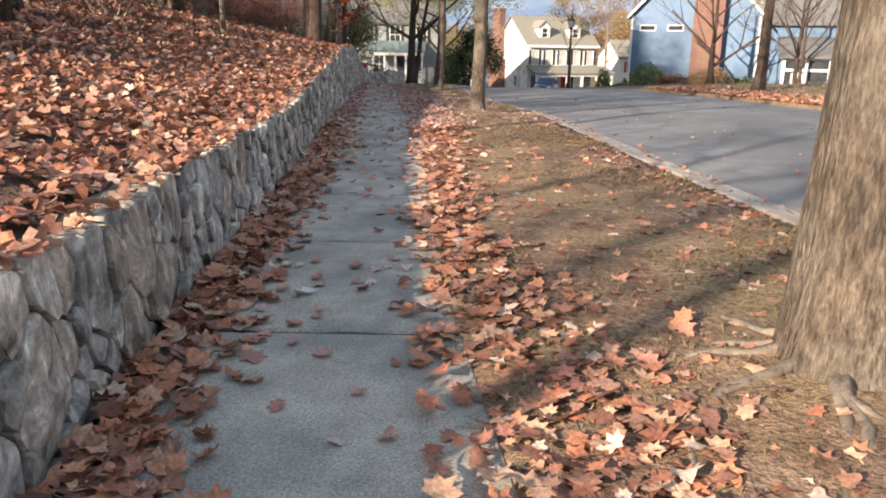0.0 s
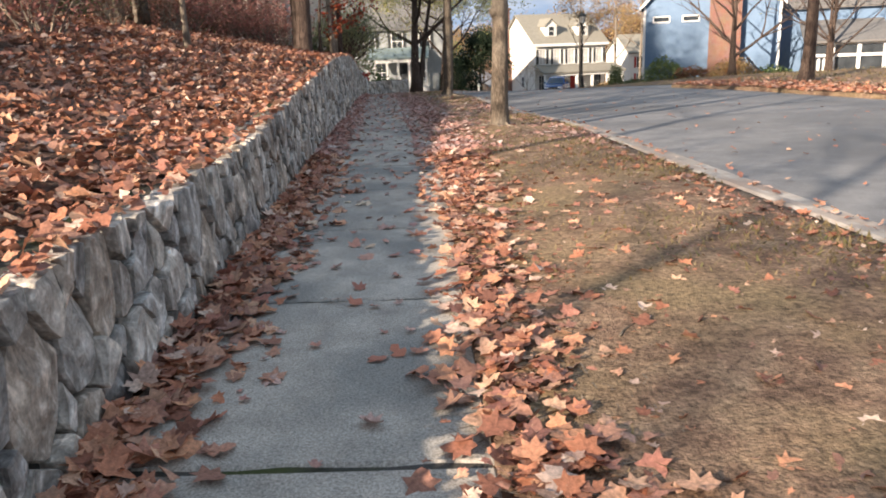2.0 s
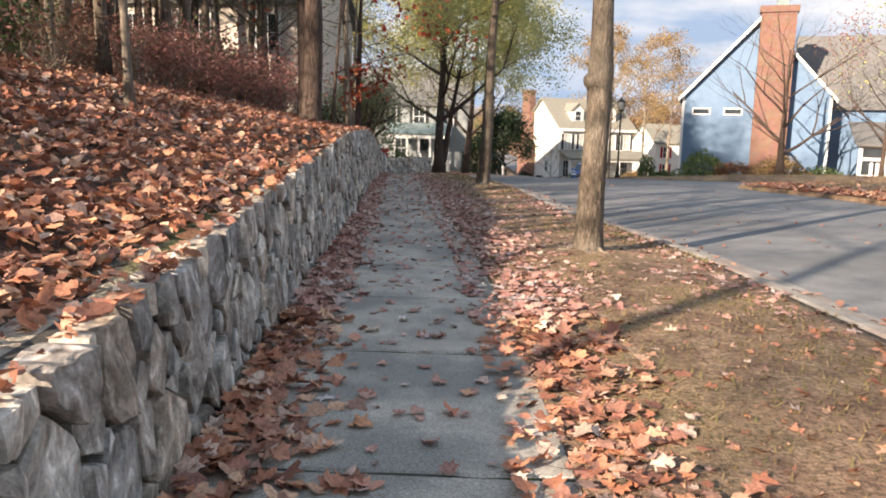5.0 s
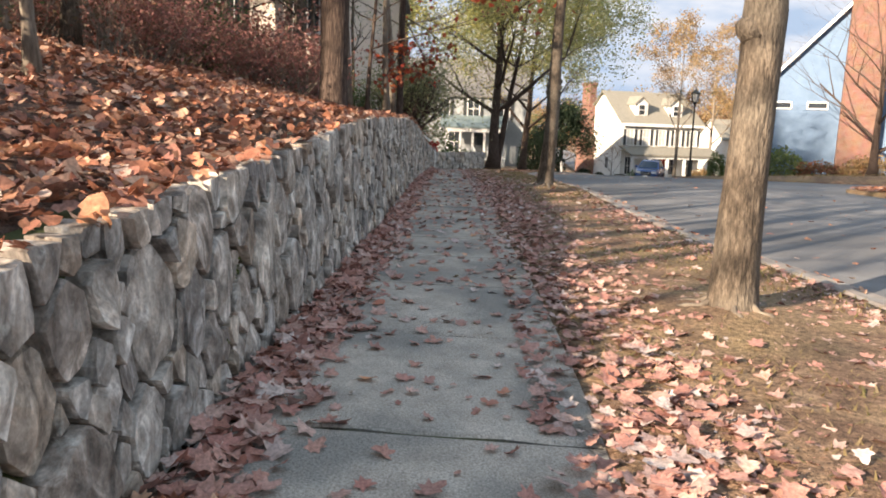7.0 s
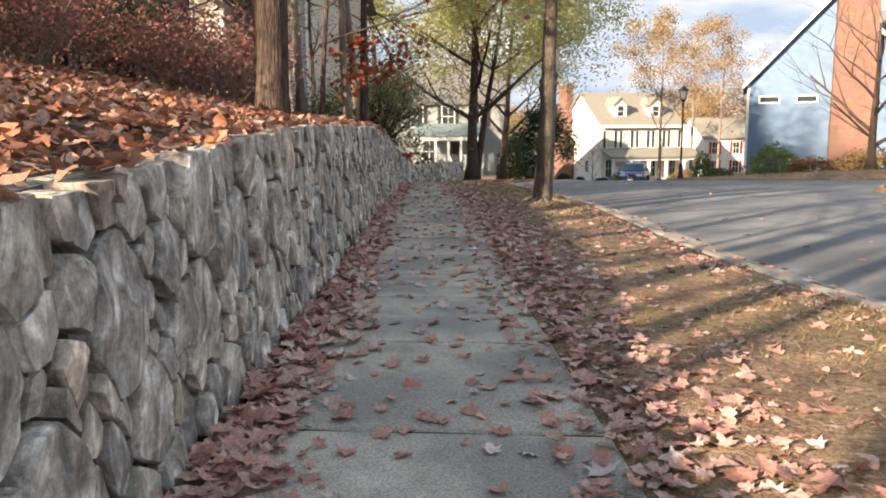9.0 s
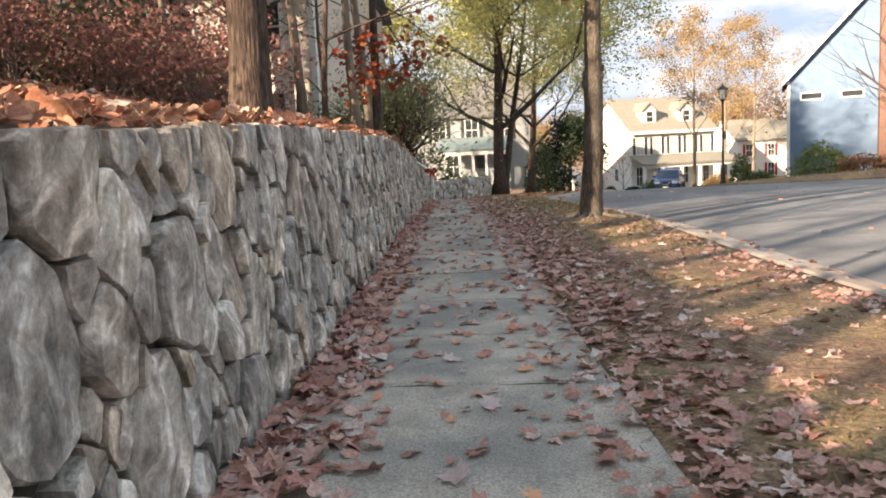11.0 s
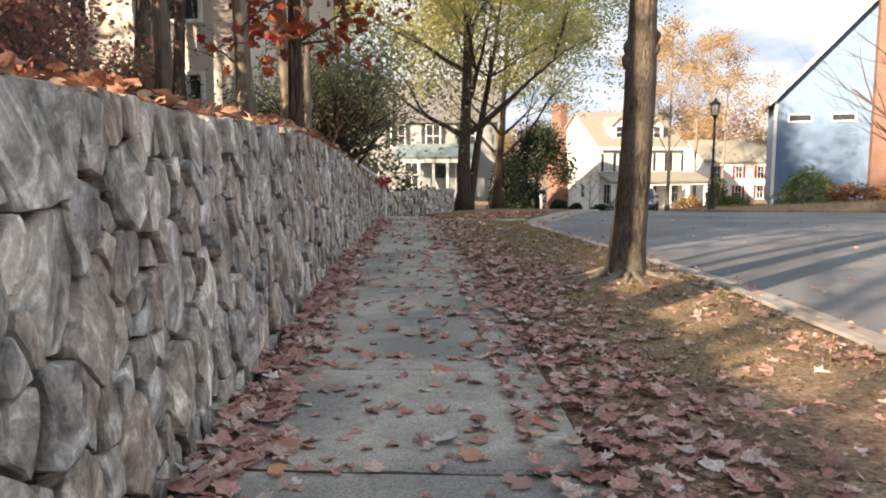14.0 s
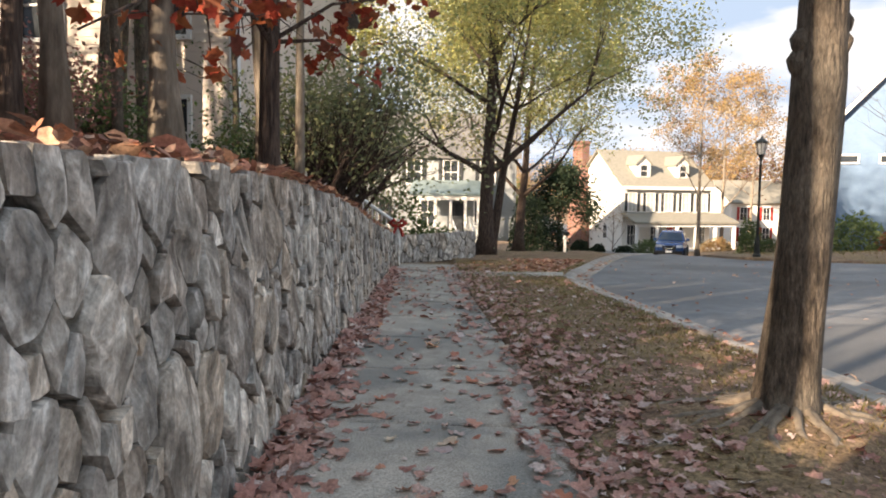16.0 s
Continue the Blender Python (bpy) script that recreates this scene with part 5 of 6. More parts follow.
def car(m):
    c = thing("car", m, "dark blue parked sport utility car facing the street", "car")
    # the nose looks to -y
    sect = [(-2.3, 0.45, 0.80, 0.74), (-2.2, 0.32, 0.98, 0.86), (-1.5, 0.28, 1.05, 0.92), (-1.0, 0.28, 1.10, 0.92), (0.6, 0.28, 1.10, 0.93), (1.9, 0.30, 1.08, 0.90), (2.25, 0.40, 1.0, 0.82)]
    mb = MB()
    for y, z0, z1, w in sect:
        mb.v += [(-w * 0.92, y, z0), (-w, y, (z0 + z1) / 2), (-w * 0.94, y, z1), (w * 0.94, y, z1), (w, y, (z0 + z1) / 2), (w * 0.92, y, z0)]
    for j in range(len(sect) - 1):
        for i in range(6):
            mb.f.append((j * 6 + i, j * 6 + (i + 1) % 6, j * 6 + 6 + (i + 1) % 6, j * 6 + 6 + i))
    mb.f += [tuple(range(6)), tuple(6 * (len(sect) - 1) + i for i in reversed(range(6)))]
    body = part("body", mb, M_CARPAINT, c)
    cab = [(-1.15, 1.08, 0.84), (-0.35, 1.62, 0.66), (0.2, 1.70, 0.64), (1.5, 1.66, 0.62), (2.15, 1.06, 0.78)]
    mb = MB()
    for y, z, w in cab:
        mb.v += [(-w, y, z), (w, y, z), (-0.86, y, 1.06), (0.86, y, 1.06)]
    for j in range(len(cab) - 1):
        a = j * 4
        mb.f += [(a, a + 1, a + 5, a + 4), (a, a + 4, a + 6, a + 2), (a + 1, a + 3, a + 7, a + 5)]
    part("cabin", mb, M_CARPAINT, c)
    g = MB()
    g.add([(-0.76, -1.12, 1.13), (0.76, -1.12, 1.13), (0.60, -0.42, 1.60), (-0.60, -0.42, 1.60)], [(0, 1, 2, 3)])
    g.add([(-0.76, -1.10, 1.10), (0.76, -1.10, 1.10), (0.60, -0.40, 1.57), (-0.60, -0.40, 1.57)], [(3, 2, 1, 0)])
    ws = part("windscreen", g, M_GLASS_D, c)
    for s in (-1, 1):
        mb = MB()
        mb.add([(s * 0.87, -0.75, 1.14), (s * 0.70, -0.25, 1.58), (s * 0.67, 1.3, 1.58), (s * 0.87, 1.7, 1.14), (s * 0.84, -0.75, 1.14), (s * 0.67, -0.25, 1.58), (s * 0.64, 1.3, 1.58), (s * 0.84, 1.7, 1.14)], [(0, 1, 2, 3), (7, 6, 5, 4), (0, 4, 5, 1), (2, 6, 7, 3)])
        part("side_window", mb, M_GLASS_D, c)
        mb = MB()
        mb.box(s * 0.62 - 0.19, -2.33, 0.74, s * 0.62 + 0.19, -2.2, 0.90)
        part("headlight", mb, M_HEADL, c)
        mb = MB()
        mb.box(s * 1.02 - 0.1, -0.72, 1.08, s * 1.02 + 0.1, -0.58, 1.24)
        part("door_mirror", mb, M_CARPAINT, c)
        for y in (-1.42, 1.42):
            mb = MB()
            mb.tube([(s * 0.98, y, 0.34), (s * 0.74, y, 0.34)], [0.34, 0.34], 20)
            w = part("wheel", mb, M_TYRE, c)
            mb = MB()
            mb.tube([(s * 0.995, y, 0.34), (s * 0.9, y, 0.34)], [0.22, 0.22], 14)
            part("rim", mb, M_CHROME, w)
    mb = MB()
    mb.box(-0.4, -2.325, 0.56, 0.4, -2.25, 0.86)
    gr = part("grille", mb, M_TYRE, c)
    mb = MB()
    mb.tube([(-0.34, -2.34, 0.88), (-0.16, -2.35, 0.66), (0.16, -2.35, 0.66), (0.34, -2.34, 0.88)], [0.025] * 4, 5)
    part("grille_trim", mb, M_CHROME, gr)
    boxp("bumper", c, M_TYRE, -0.8, -2.36, 0.32, 0.8, -2.2, 0.52)
    boxp("licence_plate", c, M_TRIM, -0.2, -2.39, 0.42, 0.2, -2.362, 0.54)
    return c


# ---- build the setting ----
build_ground()
build_road()
build_kerb()
build_sidewalk()
build_stone_wall()

# ---- near trees on the verge ----
tree(on(1.65, 3.2, -0.02), 9.5, 0.245, "broad grey-brown barked street tree with sunlit trunk", 11, 0.42, 8, 0.33, 2, 2600, 0.13, 0.4, M_BARK, M_F_OR, (0.025, 0.0), 40, 0.10, 1.3, ((1.75, 0.10),))
roots(1.65, 3.2, 0.27, 17, 21, 1.4)
tree(on(0.55, 16.7, -0.02), 9.0, 0.16, "slender grey-brown street tree with a swollen knot", 12, 0.55, 8, 0.3, 2, 1500, 0.12, 0.4, M_BARK, M_F_OR, (0.006, 0.012), 36, 0.09, 1.22, ((2.02, 0.16),))
roots(0.55, 16.7, 0.2, 7, 22, 0.6)
tree(on(-0.46, 28.85, -0.02), 9.0, 0.176, "grey-brown street tree with knotted trunk and bare roots", 13, 0.5, 8, 0.3, 2, 1500, 0.12, 0.4, M_BARK, M_F_OR, (0.045, 0.0), 36, 0.10, 1.3, ((2.2, 0.2), (2.32, 0.12)))
roots(-0.46, 28.85, 0.24, 22, 23, 1.3)

# ---- wooded bank ----
tree(on(-4.12, 23.7), 15, 0.20, "tall dark pine with deeply furrowed bark", 31, 0.35, 10, 0.22, 2, 2600, 0.14, 0.4, M_BARK_D, M_F_GR, (0.01, 0.0), 20, 0.08, 1.25, upward=0.2)
tree(on(-4.45, 24.4), 14, 0.13, "slimmer dark pine close beside another trunk", 32, 0.4, 8, 0.2, 2, 1500, 0.14, 0.4, M_BARK_D, M_F_GR, (0.0, 0.0), 14, 0.05, 1.2, upward=0.2)

rngf = random.Random(5)
protos = [
    tree((0, 0, -50), 13, 0.13, "slender bare-limbed woodland tree on the leafy bank", 41, 0.3, 11, 0.24, 2, 480, 0.15, 0.5, M_BARK, M_F_AUT, (0.02, 0), 8, group="woodland trees"),
    tree((0, 0, -50), 15, 0.17, "tall dark woodland tree with thin red-brown leaves", 42, 0.35, 9, 0.22, 2, 460, 0.18, 0.6, M_BARK_D, M_F_AUT, (-0.02, 0.01), 8, group="woodland trees"),
    tree((0, 0, -50), 10, 0.08, "thin pale sapling on the leafy bank", 43, 0.3, 10, 0.22, 2, 600, 0.14, 0.4, M_BARK_P, M_F_PINK, (0.04, -0.02), 6, group="woodland trees"),
    tree((0, 0, -50), 14, 0.15, "woodland tree with olive-green thinning crown", 44, 0.25, 11, 0.24, 2, 1200, 0.17, 0.5, M_BARK, M_F_GR, (0.0, 0.02), 8, group="woodland trees"),
]
spots = []
# unseen trees left and behind, added to shade the bank and verge
while len(spots) < 24:
    y = rngf.uniform(-26, 8)
    d = rngf.uniform(7.5, 24)
    x = float(wall_x(y)) - d
    if all((x - a) ** 2 + (y - b) ** 2 > 3.0 for a, b in spots):
        spots.append((x, y))
while len(spots) < 124:
    y = rngf.uniform(9, 62)
    d = 2.6 + 22 * rngf.random() ** 1.15
    x = float(wall_x(y)) - d
    if y < 30 and d < 5.0 - 0.05 * y:
        continue
    if 21 < y < 27 and d < 3 or 39 < y < 51 and -18 < x < -6.5:
        continue
    if all((x - a) ** 2 + (y - b) ** 2 > 1.3 for a, b in spots):
        spots.append((x, y))
while len(spots) < 170:
    y = rngf.uniform(20, 46)
    x = float(wall_x(y)) - rngf.uniform(4.2, 12)
    if not (39 < y < 51 and -18 < x < -6.5) and all((x - a) ** 2 + (y - b) ** 2 > 0.6 for a, b in spots):
        spots.append((x, y))
for i, (x, y) in enumerate(spots):
    pr = protos[rngf.choice([0, 0, 1, 2, 2, 3])]
    s = rngf.uniform(0.75, 1.2)
    t = copy_thing(pr, pose(*on(x, y, -0.05), rngf.gauss(0, 3), rngf.gauss(0, 3), rngf.uniform(0, 360)) @ Matrix.Diagonal((s, s, s, 1)))
for x, y, s in ((-4.05, 28.2, 0.95), (-5.1, 28.9, 1.1), (-4.45, 31.4, 1.25), (-4.65, 33.2, 0.8), (-5.0, 17.2, 0.7)):
    copy_thing(protos[2], pose(*on(x, y, -0.05), rngf.gauss(0, 3), rngf.gauss(0, 3), rngf.uniform(0, 360)) @ Matrix.Diagonal((s, s, s, 1)))
for x, y, s in ((-7.4, 34.2, 0.55), (-8.6, 36.5, 0.6), (-7.0, 37.8, 0.5), (-9.8, 34.8, 0.5)):
    copy_thing(protos[3], pose(*on(x, y, -0.05), 0, 0, rngf.uniform(0, 360)) @ Matrix.Diagonal((s, s, s, 1)))
for pr in protos:
    for o in list(pr.children_recursive) + [pr]:
        bpy.data.objects.remove(o)

sprotos = [
    shrub((0, 0, -50), (0.8, 0.8, 1.5), "tangled leafless brush with a few red-brown leaves", 51, 16, 450, 0.07, M_F_AUT, M_BARK_P, 2, 3, "undergrowth", "brush on the bank"),
    shrub((0, 0, -50), (0.9, 0.9, 1.8), "dusty red-leaved understorey bush on the wooded bank", 52, 12, 2000, 0.075, M_F_PINK, M_BARK_P, 2, 3, "undergrowth", "brush on the bank"),
    shrub((0, 0, -50), (0.9, 0.9, 1.6), "olive-green understorey bush on the wooded bank", 53, 12, 2400, 0.075, M_F_GR, M_BARK_D, 2, 3, "undergrowth", "brush on the bank"),
]
n = 0
while n < 240:
    y = rngf.uniform(6, 60) 
    d = 1.2 + 16 * rngf.random() ** 0.9
    if d < np.interp(y, [6, 12, 18, 22, 40], [5.0, 4.2, 3.4, 2.2, 1.8]):
        continue
    x = float(wall_x(y)) - d
    if 39 < y < 51 and -18 < x < -6.5:
        continue
    n += 1
    pr = sprotos[rngf.choice([0, 0, 1, 1, 2])]
    s = rngf.uniform(0.6, 1.35)
    copy_thing(pr, pose(*on(x, y, -0.02), 0, 0, rngf.uniform(0, 360)) @ Matrix.Diagonal((s, s, s, 1)))
for pr in sprotos:
    for o in list(pr.children_recursive) + [pr]:
        bpy.data.objects.remove(o)

# oak sapling with red leaves over the wall, arching shrub, garden shrubs
tree(on(-4.3, 27.2), 5.2, 0.05, "young oak with large red autumn leaves over the wall", 61, 0.22, 11, 0.34, 2, 520, 0.17, 0.22, M_BARK_D, M_F_RED, (0.05, 0.03), 6, upward=0.25)


def red_oak():
    rng = random.Random(62)
    x0, y0 = -4.1, 30.2
    z0 = surface_z(x0, y0)
    top = thing("tree", pose(x0, y0, z0), "young oak with large red leaves leaning over the wall", "tree")
    mb, tips = MB(), []
    trunk = [Vector((0.02 * z * z * 0.2, 0.02 * z, z - 0.05)) for z in (0, 0.6, 1.2, 1.8, 2.6, 3.6, 5.0)]
    mb.tube(trunk, [0.095, 0.085, 0.08, 0.075, 0.065, 0.05, 0.03], 9)
    for tx, ty, tz in ((-3.4, 30.3, 2.7), (-3.25, 30.7, 2.95), (-3.7, 29.3, 2.5), (-3.95, 28.2, 2.25), (-4.1, 27.4, 2.0), (-3.6, 31.2, 2.5), (-3.9, 29.6, 3.0), (-3.0, 31.5, 3.2), (-4.3, 28.8, 2.8), (-4.0, 27.9, 2.7)):
        b = Vector((tx - x0, ty - y0, tz - z0))
        a = trunk[rng.choice([2, 3, 4])]
        m = a.lerp(b, 0.5) + Vector((rng.uniform(-0.1, 0.1), rng.uniform(-0.1, 0.1), 0.12))
        mb.tube([a, m, b], [0.022, 0.014, 0.006], 5)
        for k in range(4):
            e = m.lerp(b, rng.uniform(0.1, 1.0))
            f = e + Vector((rng.gauss(0, 0.2), rng.gauss(0, 0.2), rng.gauss(0, 0.14)))
            mb.tube([e, f], [0.006, 0.003], 4)
            tips += [f, f.lerp(e, 0.5)]
        tips.append(b)
    part("trunk", mb, M_BARK_D, top)
    nr = np.random.default_rng(62)
    t = np.array([tuple(q) for q in tips])
    pts = t[nr.integers(0, len(t), 330)] + nr.normal(0, 0.09, (330, 3))
    v, f = leaf_cloud(pts, nr.uniform(0.07, 0.15, 330), LEAF_A, nr, 0.9, 0.5)
    part("crown", array_mesh("crown", v, f, M_F_RED), M_F_RED, top)


red_oak()

shrub(on(-4.9, 35.2), (1.9, 2.1, 3.0), "large arching shrub with dark stems and sparse olive leaves", 63, 44, 6000, 0.075, M_F_OLIVE, M_BARK_D, 2, 3, "shrub", "", 0.6, 0.10, 0.012, 0.6)
shrub(on(-5.4, 38.6), (1.9, 2.0, 3.4), "tall olive-leaved arching shrub beside the stone wall", 68, 40, 7000, 0.085, M_F_OLIVE, M_BARK_D, 2, 3, "shrub", "", 0.6, 0.10, 0.012, 0.5)
shrub(on(-6.2, 47.0), (1.6, 1.6, 2.2), "leafless pinkish-tan twiggy shrub near the garden wall", 64, 30, 700, 0.05, M_F_PINK, M_BARK_P, 2, 3)
blob_bush((-6.6, 52.0, -1.0), (2.2, 1.4, 2.7), "dark glossy evergreen shrub by the low wall", 65, 2600, 0.16, M_F_GR)
blob_bush((-4.6, 52.5, -1.1), (1.3, 1.0, 1.1), "low green evergreen shrub by the low wall", 66, 1800, 0.13, M_F_GR)
blob_bush((-7.6, 50.0, -0.9), (1.3, 1.2, 2.4), "yellow-green leafy bush behind the garden wall", 67, 1800, 0.14, M_F_YG)

# ---- corner garden: low stone wall, railing ----
def low_wall():
    rng = random.Random(17)
    w = thing("garden_wall", pose(0, 0, 0), "low dry-laid grey stone garden wall", "stone wall")
    a, b = Vector((-5.35, 45.6, 0)), Vector((-2.9, 49.4, 0))
    ln = (b - a).length
    u = (b - a).normalized()
    nrm = Vector((u.y, -u.x, 0))
    z0 = float(ground_z(47)) - 0.12

    def place(s, o, h):
        p = a + u * s + nrm * o
        return (p.x, p.y, z0 + h)
    mb = MB()
    pts = [a - nrm * 0.02, b - nrm * 0.02, b - nrm * 0.4, a - nrm * 0.4]
    mb.add([(p.x, p.y, z0) for p in pts] + [(p.x, p.y, z0 + 0.84) for p in pts], [(0, 1, 5, 4), (1, 2, 6, 5), (2, 3, 7, 6), (3, 0, 4, 7), (4, 5, 6, 7)])
    part("mortar_core", mb, M_DARK_JOINT, w)
    for poly in stone_cells(ln, lambda s: 0.9, 0.95, ((0.13, 30), (0.085, 60)), rng):
        poly = clip(clip(poly, -1, 0, 0), 1, 0, ln)
        r = stone_mesh(poly, rng, place) if len(poly) > 2 else None
        if r:
            m = MB()
            m.add(*r)
            part("stone", m, M_STONE, w)


low_wall()


def stair_rail():
    r = thing("handrail", pose(0, 0, 0), "white painted stair railing sloping down to the pavement", "railing")
    a, b = Vector((-6.3, 44.0, 1.45)), Vector((-4.75, 43.6, 0.45))
    mb = MB()
    mb.tube([a, b], [0.045, 0.045], 6)
    part("top_rail", mb, M_TRIM, r)
    mb = MB()
    mb.tube([a - Vector((0, 0, 0.72)), b - Vector((0, 0, 0.72))], [0.035, 0.035], 6)
    part("bottom_rail", mb, M_TRIM, r)
    for k in range(12):
        p = a.lerp(b, (k + 0.5) / 12)
        mb = MB()
        mb.tube([p, p - Vector((0, 0, 0.72))], [0.022, 0.022], 5)
        part("baluster", mb, M_TRIM, r)
    for p in (a, b):
        mb = MB()
        mb.tube([p + Vector((0, 0, 0.1)), p - Vector((0, 0, 1.3))], [0.06, 0.06], 6)
        part("post", mb, M_TRIM, r)
    bow = thing("ribbon_bow", pose(b.x, b.y - 0.07, b.z + 0.02), "red ribbon bow tied to the railing post", "bow")
    for s in (-1, 1):
        mb = MB()
        mb.tube([(0, 0, 0), (s * 0.12, -0.03, 0.1), (s * 0.2, -0.02, 0.02), (s * 0.1, 0, -0.05), (0, 0, 0)], [0.03, 0.05, 0.06, 0.05, 0.03], 6)
        part("loop", mb, M_SHUT_R, bow)
        mb = MB()
        mb.tube([(0, 0, 0), (s * 0.08, -0.02, -0.16), (s * 0.14, 0, -0.32)], [0.03, 0.04, 0.045], 5)
        part("tail", mb, M_SHUT_R, bow)


stair_rail()

# ---- trees and shrubs beyond ----
tree(on(-2.6, 52.5), 11.5, 0.30, "large street tree with thin yellow-green leaves", 71, 0.22, 12, 0.36, 3, 38000, 0.14, 0.42, M_BARK_D, M_F_YG, (0.02, 0), 14, upward=0.5, kids=4)
tree(on(-2.45, 52.7), 9.0, 0.2, "second stem of a forked yellow-green street tree", 70, 0.3, 9, 0.34, 3, 12000, 0.14, 0.42, M_BARK_D, M_F_YG, (0.16, 0.02), 10, upward=0.6, kids=3)
tree(on(-1.0, 64), 11.0, 0.26, "forked street tree with yellow-green leaves", 72, 0.2, 12, 0.40, 3, 40000, 0.155, 0.5, M_BARK_D, M_F_YG, (0.06, 0), 12, upward=0.5, kids=4)
tree((2.6, 82, -3.2), 5.6, 0.16, "dense dark evergreen magnolia tree", 73, 0.28, 12, 0.28, 2, 7500, 0.24, 0.5, M_BARK_D, M_F_DK, (0, 0), 8, upward=0.5, kids=3)
tree((12.2, 79, -3.0), 11.5, 0.16, "slim street tree with thin orange-tan leaves", 74, 0.3, 12, 0.26, 3, 6500, 0.17, 0.25, M_BARK_P, M_F_OR, (0, 0), 8, upward=1.1, kids=3)
tree((20, 100, -4.0), 15, 0.2, "pale autumn tree nearly leafless", 75, 0.25, 12, 0.28, 3, 8000, 0.2, 0.3, M_BARK_P, M_F_OR, (0, 0), 8, upward=0.9)
tree((24, 104, -4.0), 14, 0.2, "bare pale tree with few tan leaves", 76, 0.3, 12, 0.28, 3, 3500, 0.18, 0.35, M_BARK_P, M_F_OR, (0.02, 0), 8, upward=0.9)
tree(on(11.6, 29.3), 11, 0.22, "dark-barked street tree across the road", 77, 0.4, 9, 0.3, 2, 1200, 0.13, 0.4, M_BARK_D, M_F_AUT, (0.03, 0), 14, 0.05, 1.5)
tree(on(19.6, 58.5), 8.0, 0.26, "bare spreading tree before the blue house", 78, 0.16, 11, 0.62, 3, 0, bark=M_BARK_D, lean=(0, 0), sides=8, upward=0.55, kids=3)
tree(on(19.5, 44), 7.0, 0.15, "bare multi-stemmed tree with a few yellow-green leaves", 79, 0.12, 12, 0.42, 2, 700, 0.14, 0.4, M_BARK_D, M_F_YG, (0, 0), 8, upward=0.9)
tree(on(27, 60), 9.0, 0.16, "thin dusty-red leaved tree by the sun room", 80, 0.2, 11, 0.4, 3, 2200, 0.16, 0.5, M_BARK_D, M_F_PINK, (0, 0), 8, upward=0.8)
tree((8.3, 92.3, -4.0), 3.6, 0.07, "small pale ornamental tree before the white gable", 81, 0.1, 9, 0.5, 2, 900, 0.1, 0.25, M_BARK_P, M_F_OR, (0, 0), 6, upward=1.3)
for i, (x, y, z, s, m, lab) in enumerate((
        (16.3, 64.0, -1.9, (1.9, 1.3, 2.3), M_F_GR, "rounded green shrub by the blue house"), (18.2, 62.8, -1.9, (1.6, 1.2, 1.6), M_F_AUT, "brownish shrub by the blue house"),
        (21.0, 62.0, -1.8, (2.3, 1.3, 1.9), M_F_OR, "wide tan-green shrub by the brick chimney"), (24.2, 62.0, -1.8, (2.0, 1.2, 1.3), M_F_GR, "low green shrub by the blue house"),
        (9.0, 90.5, -4.0, (0.8, 0.7, 0.9), M_F_DK, "small round clipped shrub by the white house"), (7.0, 92.5, -4.0, (0.7, 0.6, 0.8), M_F_DK, "small round clipped shrub by the white house"),
        (5.6, 94.0, -4.0, (0.9, 0.8, 1.1), M_F_DK, "small round clipped shrub by the white house"), (11.2, 90.0, -3.9, (1.5, 0.9, 1.4), M_F_GR, "bushy shrub before the porch"),
        (17.4, 92.5, -3.9, (1.5, 0.9, 1.4), M_F_OR, "tan shrub before the porch"), (15.5, 78.0, -3.0, (0.9, 0.9, 2.6), M_F_GR, "upright blue-green shrub near the lamp post"),
        (17.5, 80.0, -3.0, (1.4, 1.0, 1.2), M_F_GR, "low green shrub near the lamp post"), (-0.2, 69.5, -2.2, (1.3, 1.1, 3.1), M_F_DK, "tall dark evergreen shrub by the grey house"),
        (0.9, 71.5, -2.3, (1.5, 1.1, 2.0), M_F_DK, "dark evergreen shrub by the grey house"))):
    blob_bush((x, y, z), s, lab, 90 + i, int(700 + 420 * s[0] * s[2]), 0.2, m)

blue_house()
white_house()
porch_house()
red_shutter_house()
bank_house()
street_lamp(8.55, 56.0, -1.2, 5.0)
car(pose(9.4, 74.6, -2.72, 0, 0, -17))

# distant woods all round
dist = [tree((0, 0, -50), 13, 0.2, "far tree in the autumn woods", 101, 0.15, 12, 0.34, 2, 2600, 0.4, 0.8, M_BARK_P, M_F_OR, (0, 0), 6, group="far woods", upward=0.7),
        tree((0, 0, -50), 14, 0.2, "far tree in the autumn woods", 102, 0.15, 12, 0.34, 2, 2600, 0.4, 0.8, M_BARK_D, M_F_AUT, (0, 0), 6, group="far woods", upward=0.7),
        tree((0, 0, -50), 12, 0.2, "far green tree in the woods", 103, 0.15, 12, 0.34, 2, 3000, 0.4, 0.8, M_BARK_D, M_F_GR, (0, 0), 6, group="far woods", upward=0.7)]
for i in range(90):
    if i < 55:
        x, y = rngf.uniform(-30, 75), rngf.uniform(116, 150)
        z = -6.5
    elif i < 75:
        x, y = rngf.uniform(38, 70), rngf.uniform(30, 110)
        z = -3.5
    else:
        x, y = rngf.uniform(-50, -26), rngf.uniform(50, 110)
        z = -1.5
    s = rngf.uniform(0.6, 0.95) if i < 55 else rngf.uniform(0.8, 1.1)
    copy_thing(dist[rngf.choice([0, 0, 1, 2])], pose(x, y, z, 0, 0, rngf.uniform(0, 360)) @ Matrix.Diagonal((s, s, s, 1)))
for pr in dist:
    for o in list(pr.children_recursive) + [pr]:
        bpy.data.objects.remove(o)

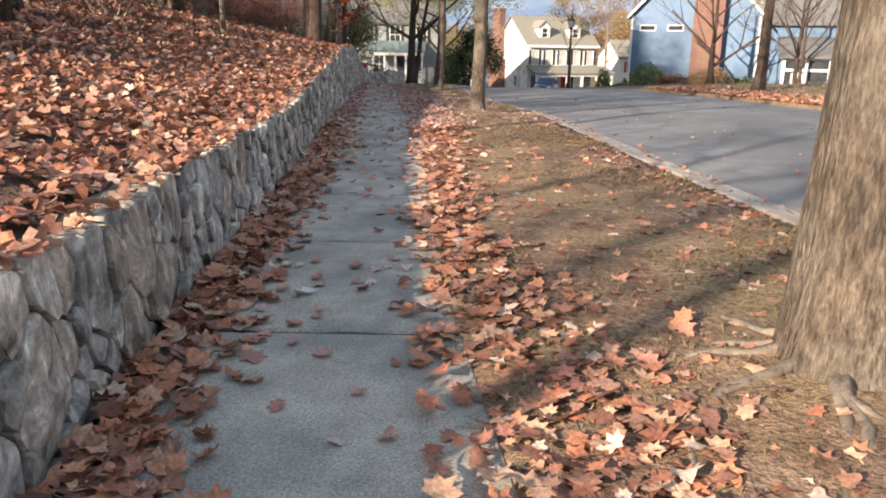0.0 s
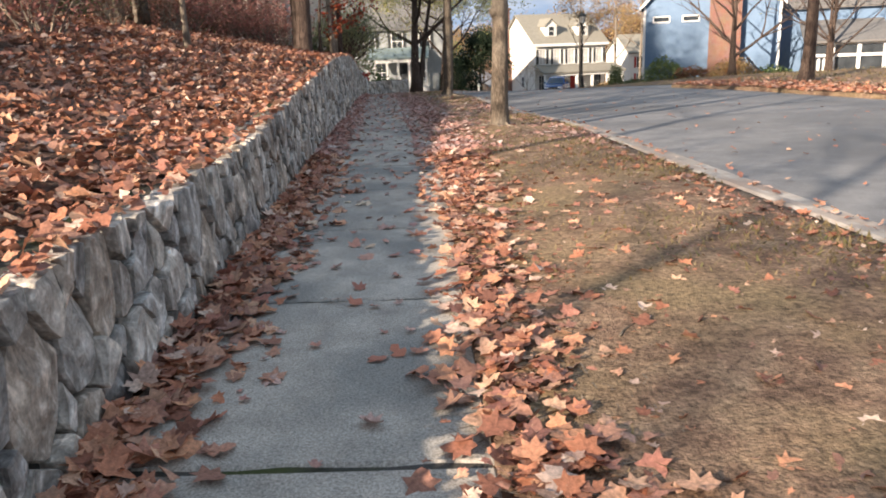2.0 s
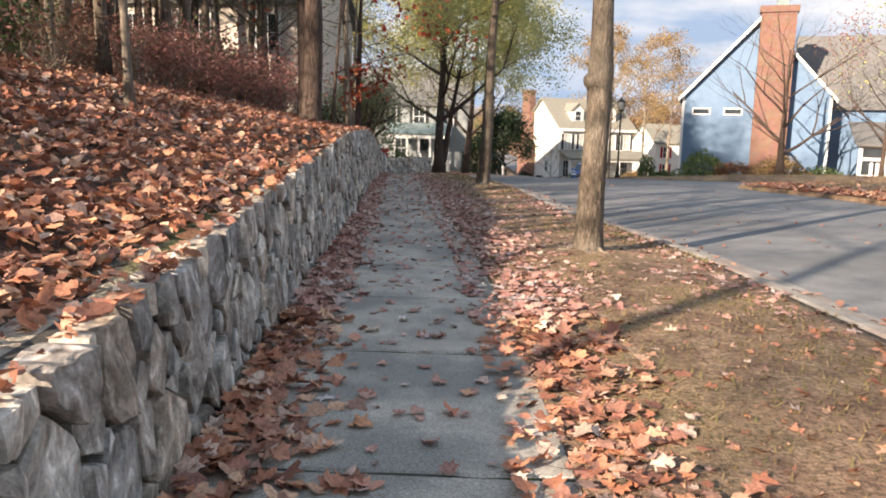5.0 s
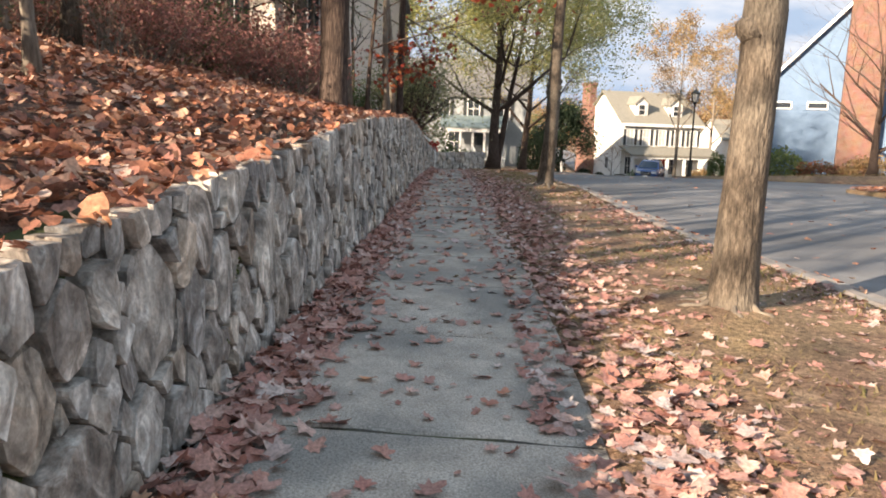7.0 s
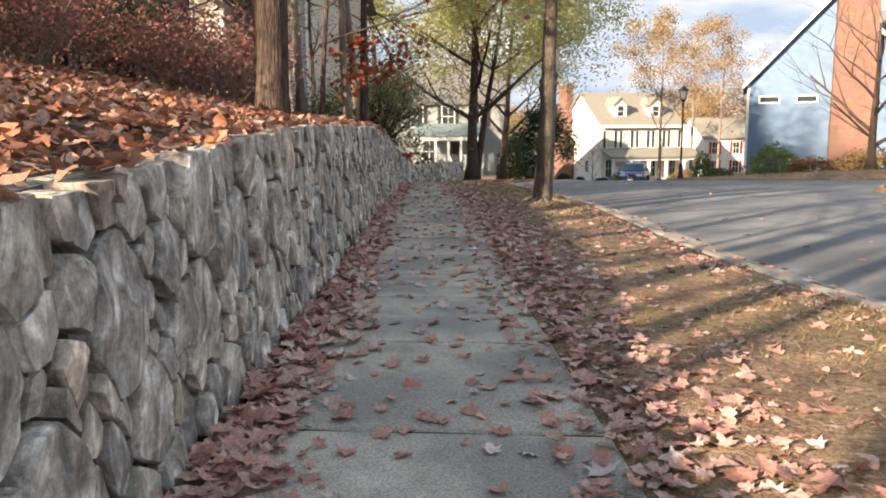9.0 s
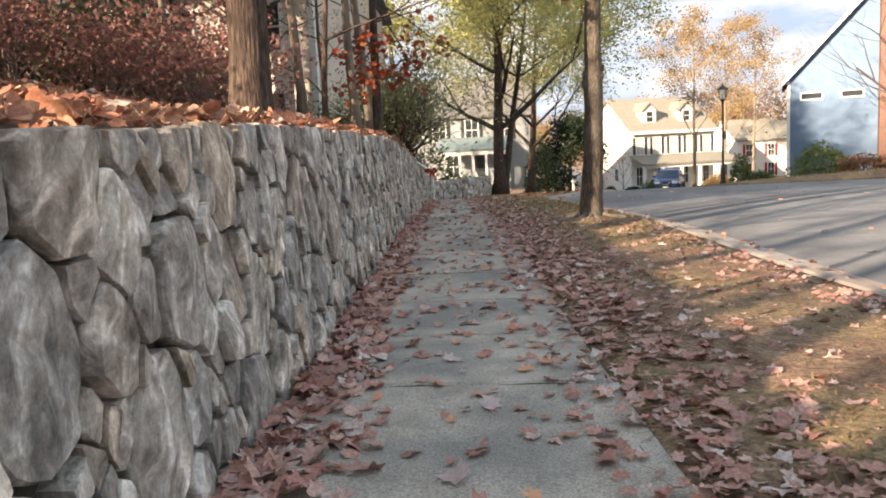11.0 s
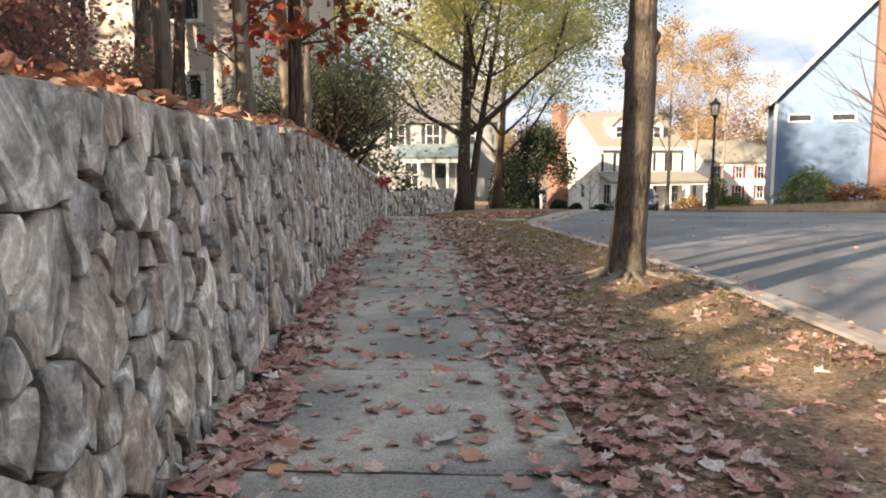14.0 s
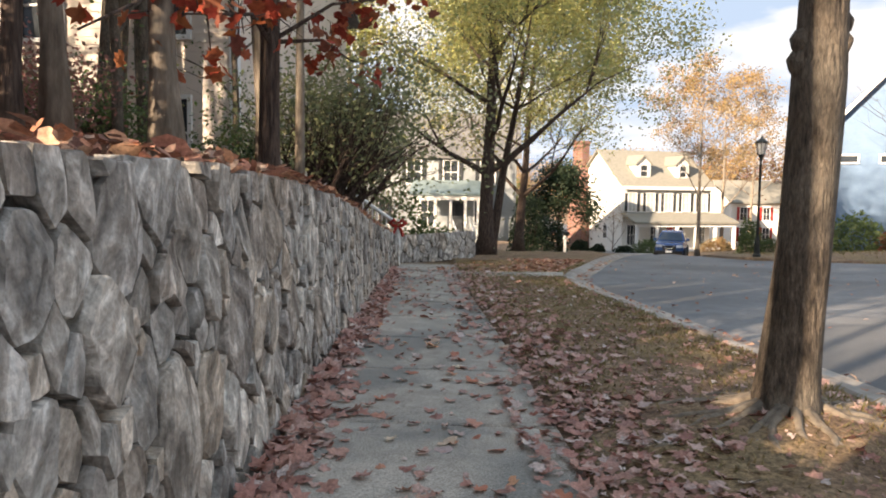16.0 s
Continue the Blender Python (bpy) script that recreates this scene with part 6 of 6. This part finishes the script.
# ---- small loose things last ----
def stick(x, y, yaw, length, r, label):
    mb = MB()
    n = 7
    pts = []
    for k in range(n):
        u = k / (n - 1) - 0.5
        pts.append(Vector((0.35 * length * (u * u), u * length, 0.004 + r)))
    mb.tube(pts, [r * (1 - 0.5 * k / n) for k in range(n)], 6)
    ob = part("fallen_branch", mb, M_BARK, smooth=True)
    ob.matrix_basis = pose(*on(x, y, 0.004), 0, 0, yaw)
    tagged(ob, label, "stick")


stick(0.36, 4.75, 20, 0.5, 0.017, "curved dead branch lying among the verge leaves")
stick(1.1, 4.3, 75, 0.35, 0.007, "thin dry twig lying on the verge")
stick(1.3, 8.0, 60, 0.30, 0.007, "thin dry twig lying on the verge")
stick(0.55, 6.6, -40, 0.28, 0.006, "thin dry twig lying on the verge")
stick(-0.2, 23.4, 50, 0.35, 0.009, "thin dry twig lying on the verge")


def mailbox(x, y, z):
    mbx = thing("mailbox", pose(x, y, z, 0, 0, 20), "dark mailbox on a white post by the street", "mailbox")
    mb = MB()
    mb.box(-0.06, -0.06, -0.05, 0.06, 0.06, 1.15)
    mb.box(-0.045, -0.35, 0.92, 0.045, 0.25, 1.0)
    part("post", mb, M_TRIM, mbx)
    mb = MB()
    ring = [(-0.1, 0), (0.1, 0), (0.1, 0.13), (0.07, 0.2), (0, 0.23), (-0.07, 0.2), (-0.1, 0.13)]
    for yy in (-0.42, 0.1):
        mb.v += [(a, yy, 1.155 + b) for a, b in ring]
    k = len(ring)
    mb.f += [(i, (i + 1) % k, k + (i + 1) % k, k + i) for i in range(k)] + [tuple(reversed(range(k))), tuple(range(k, 2 * k))]
    part("box", mb, M_IRON, mbx)


mailbox(2.0, 70.0, -2.35)


def moss():
    rng = np.random.default_rng(4)
    pts = []
    for y, h, n in ((3.55, 0.52, 60), (3.7, 0.3, 60), (14.55, 0.62, 140), (14.85, 0.55, 120), (14.6, 0.25, 60), (9.6, 0.4, 60), (21.3, 0.35, 70), (26.0, 0.55, 60)):
        q = rng.normal(0, 1, (n, 3)) * (0.012, 0.035, 0.02)
        pts.append(q + (float(wall_x(y)) - 0.05 - 0.035 * h, y, float(ground_z(y)) + h))
    v, f = leaf_cloud(np.concatenate(pts), rng.uniform(0.01, 0.025, sum(len(q) for q in pts)), [(0, -0.5), (0.4, 0), (0, 0.5), (-0.4, 0)], rng, 0.9, 0.4)
    tagged(new("moss", array_mesh("moss", v, f, M_MOSS)), "bright green moss in the wall joints", "moss", kind="stuff")


moss()
build_leaves()
build_grass()
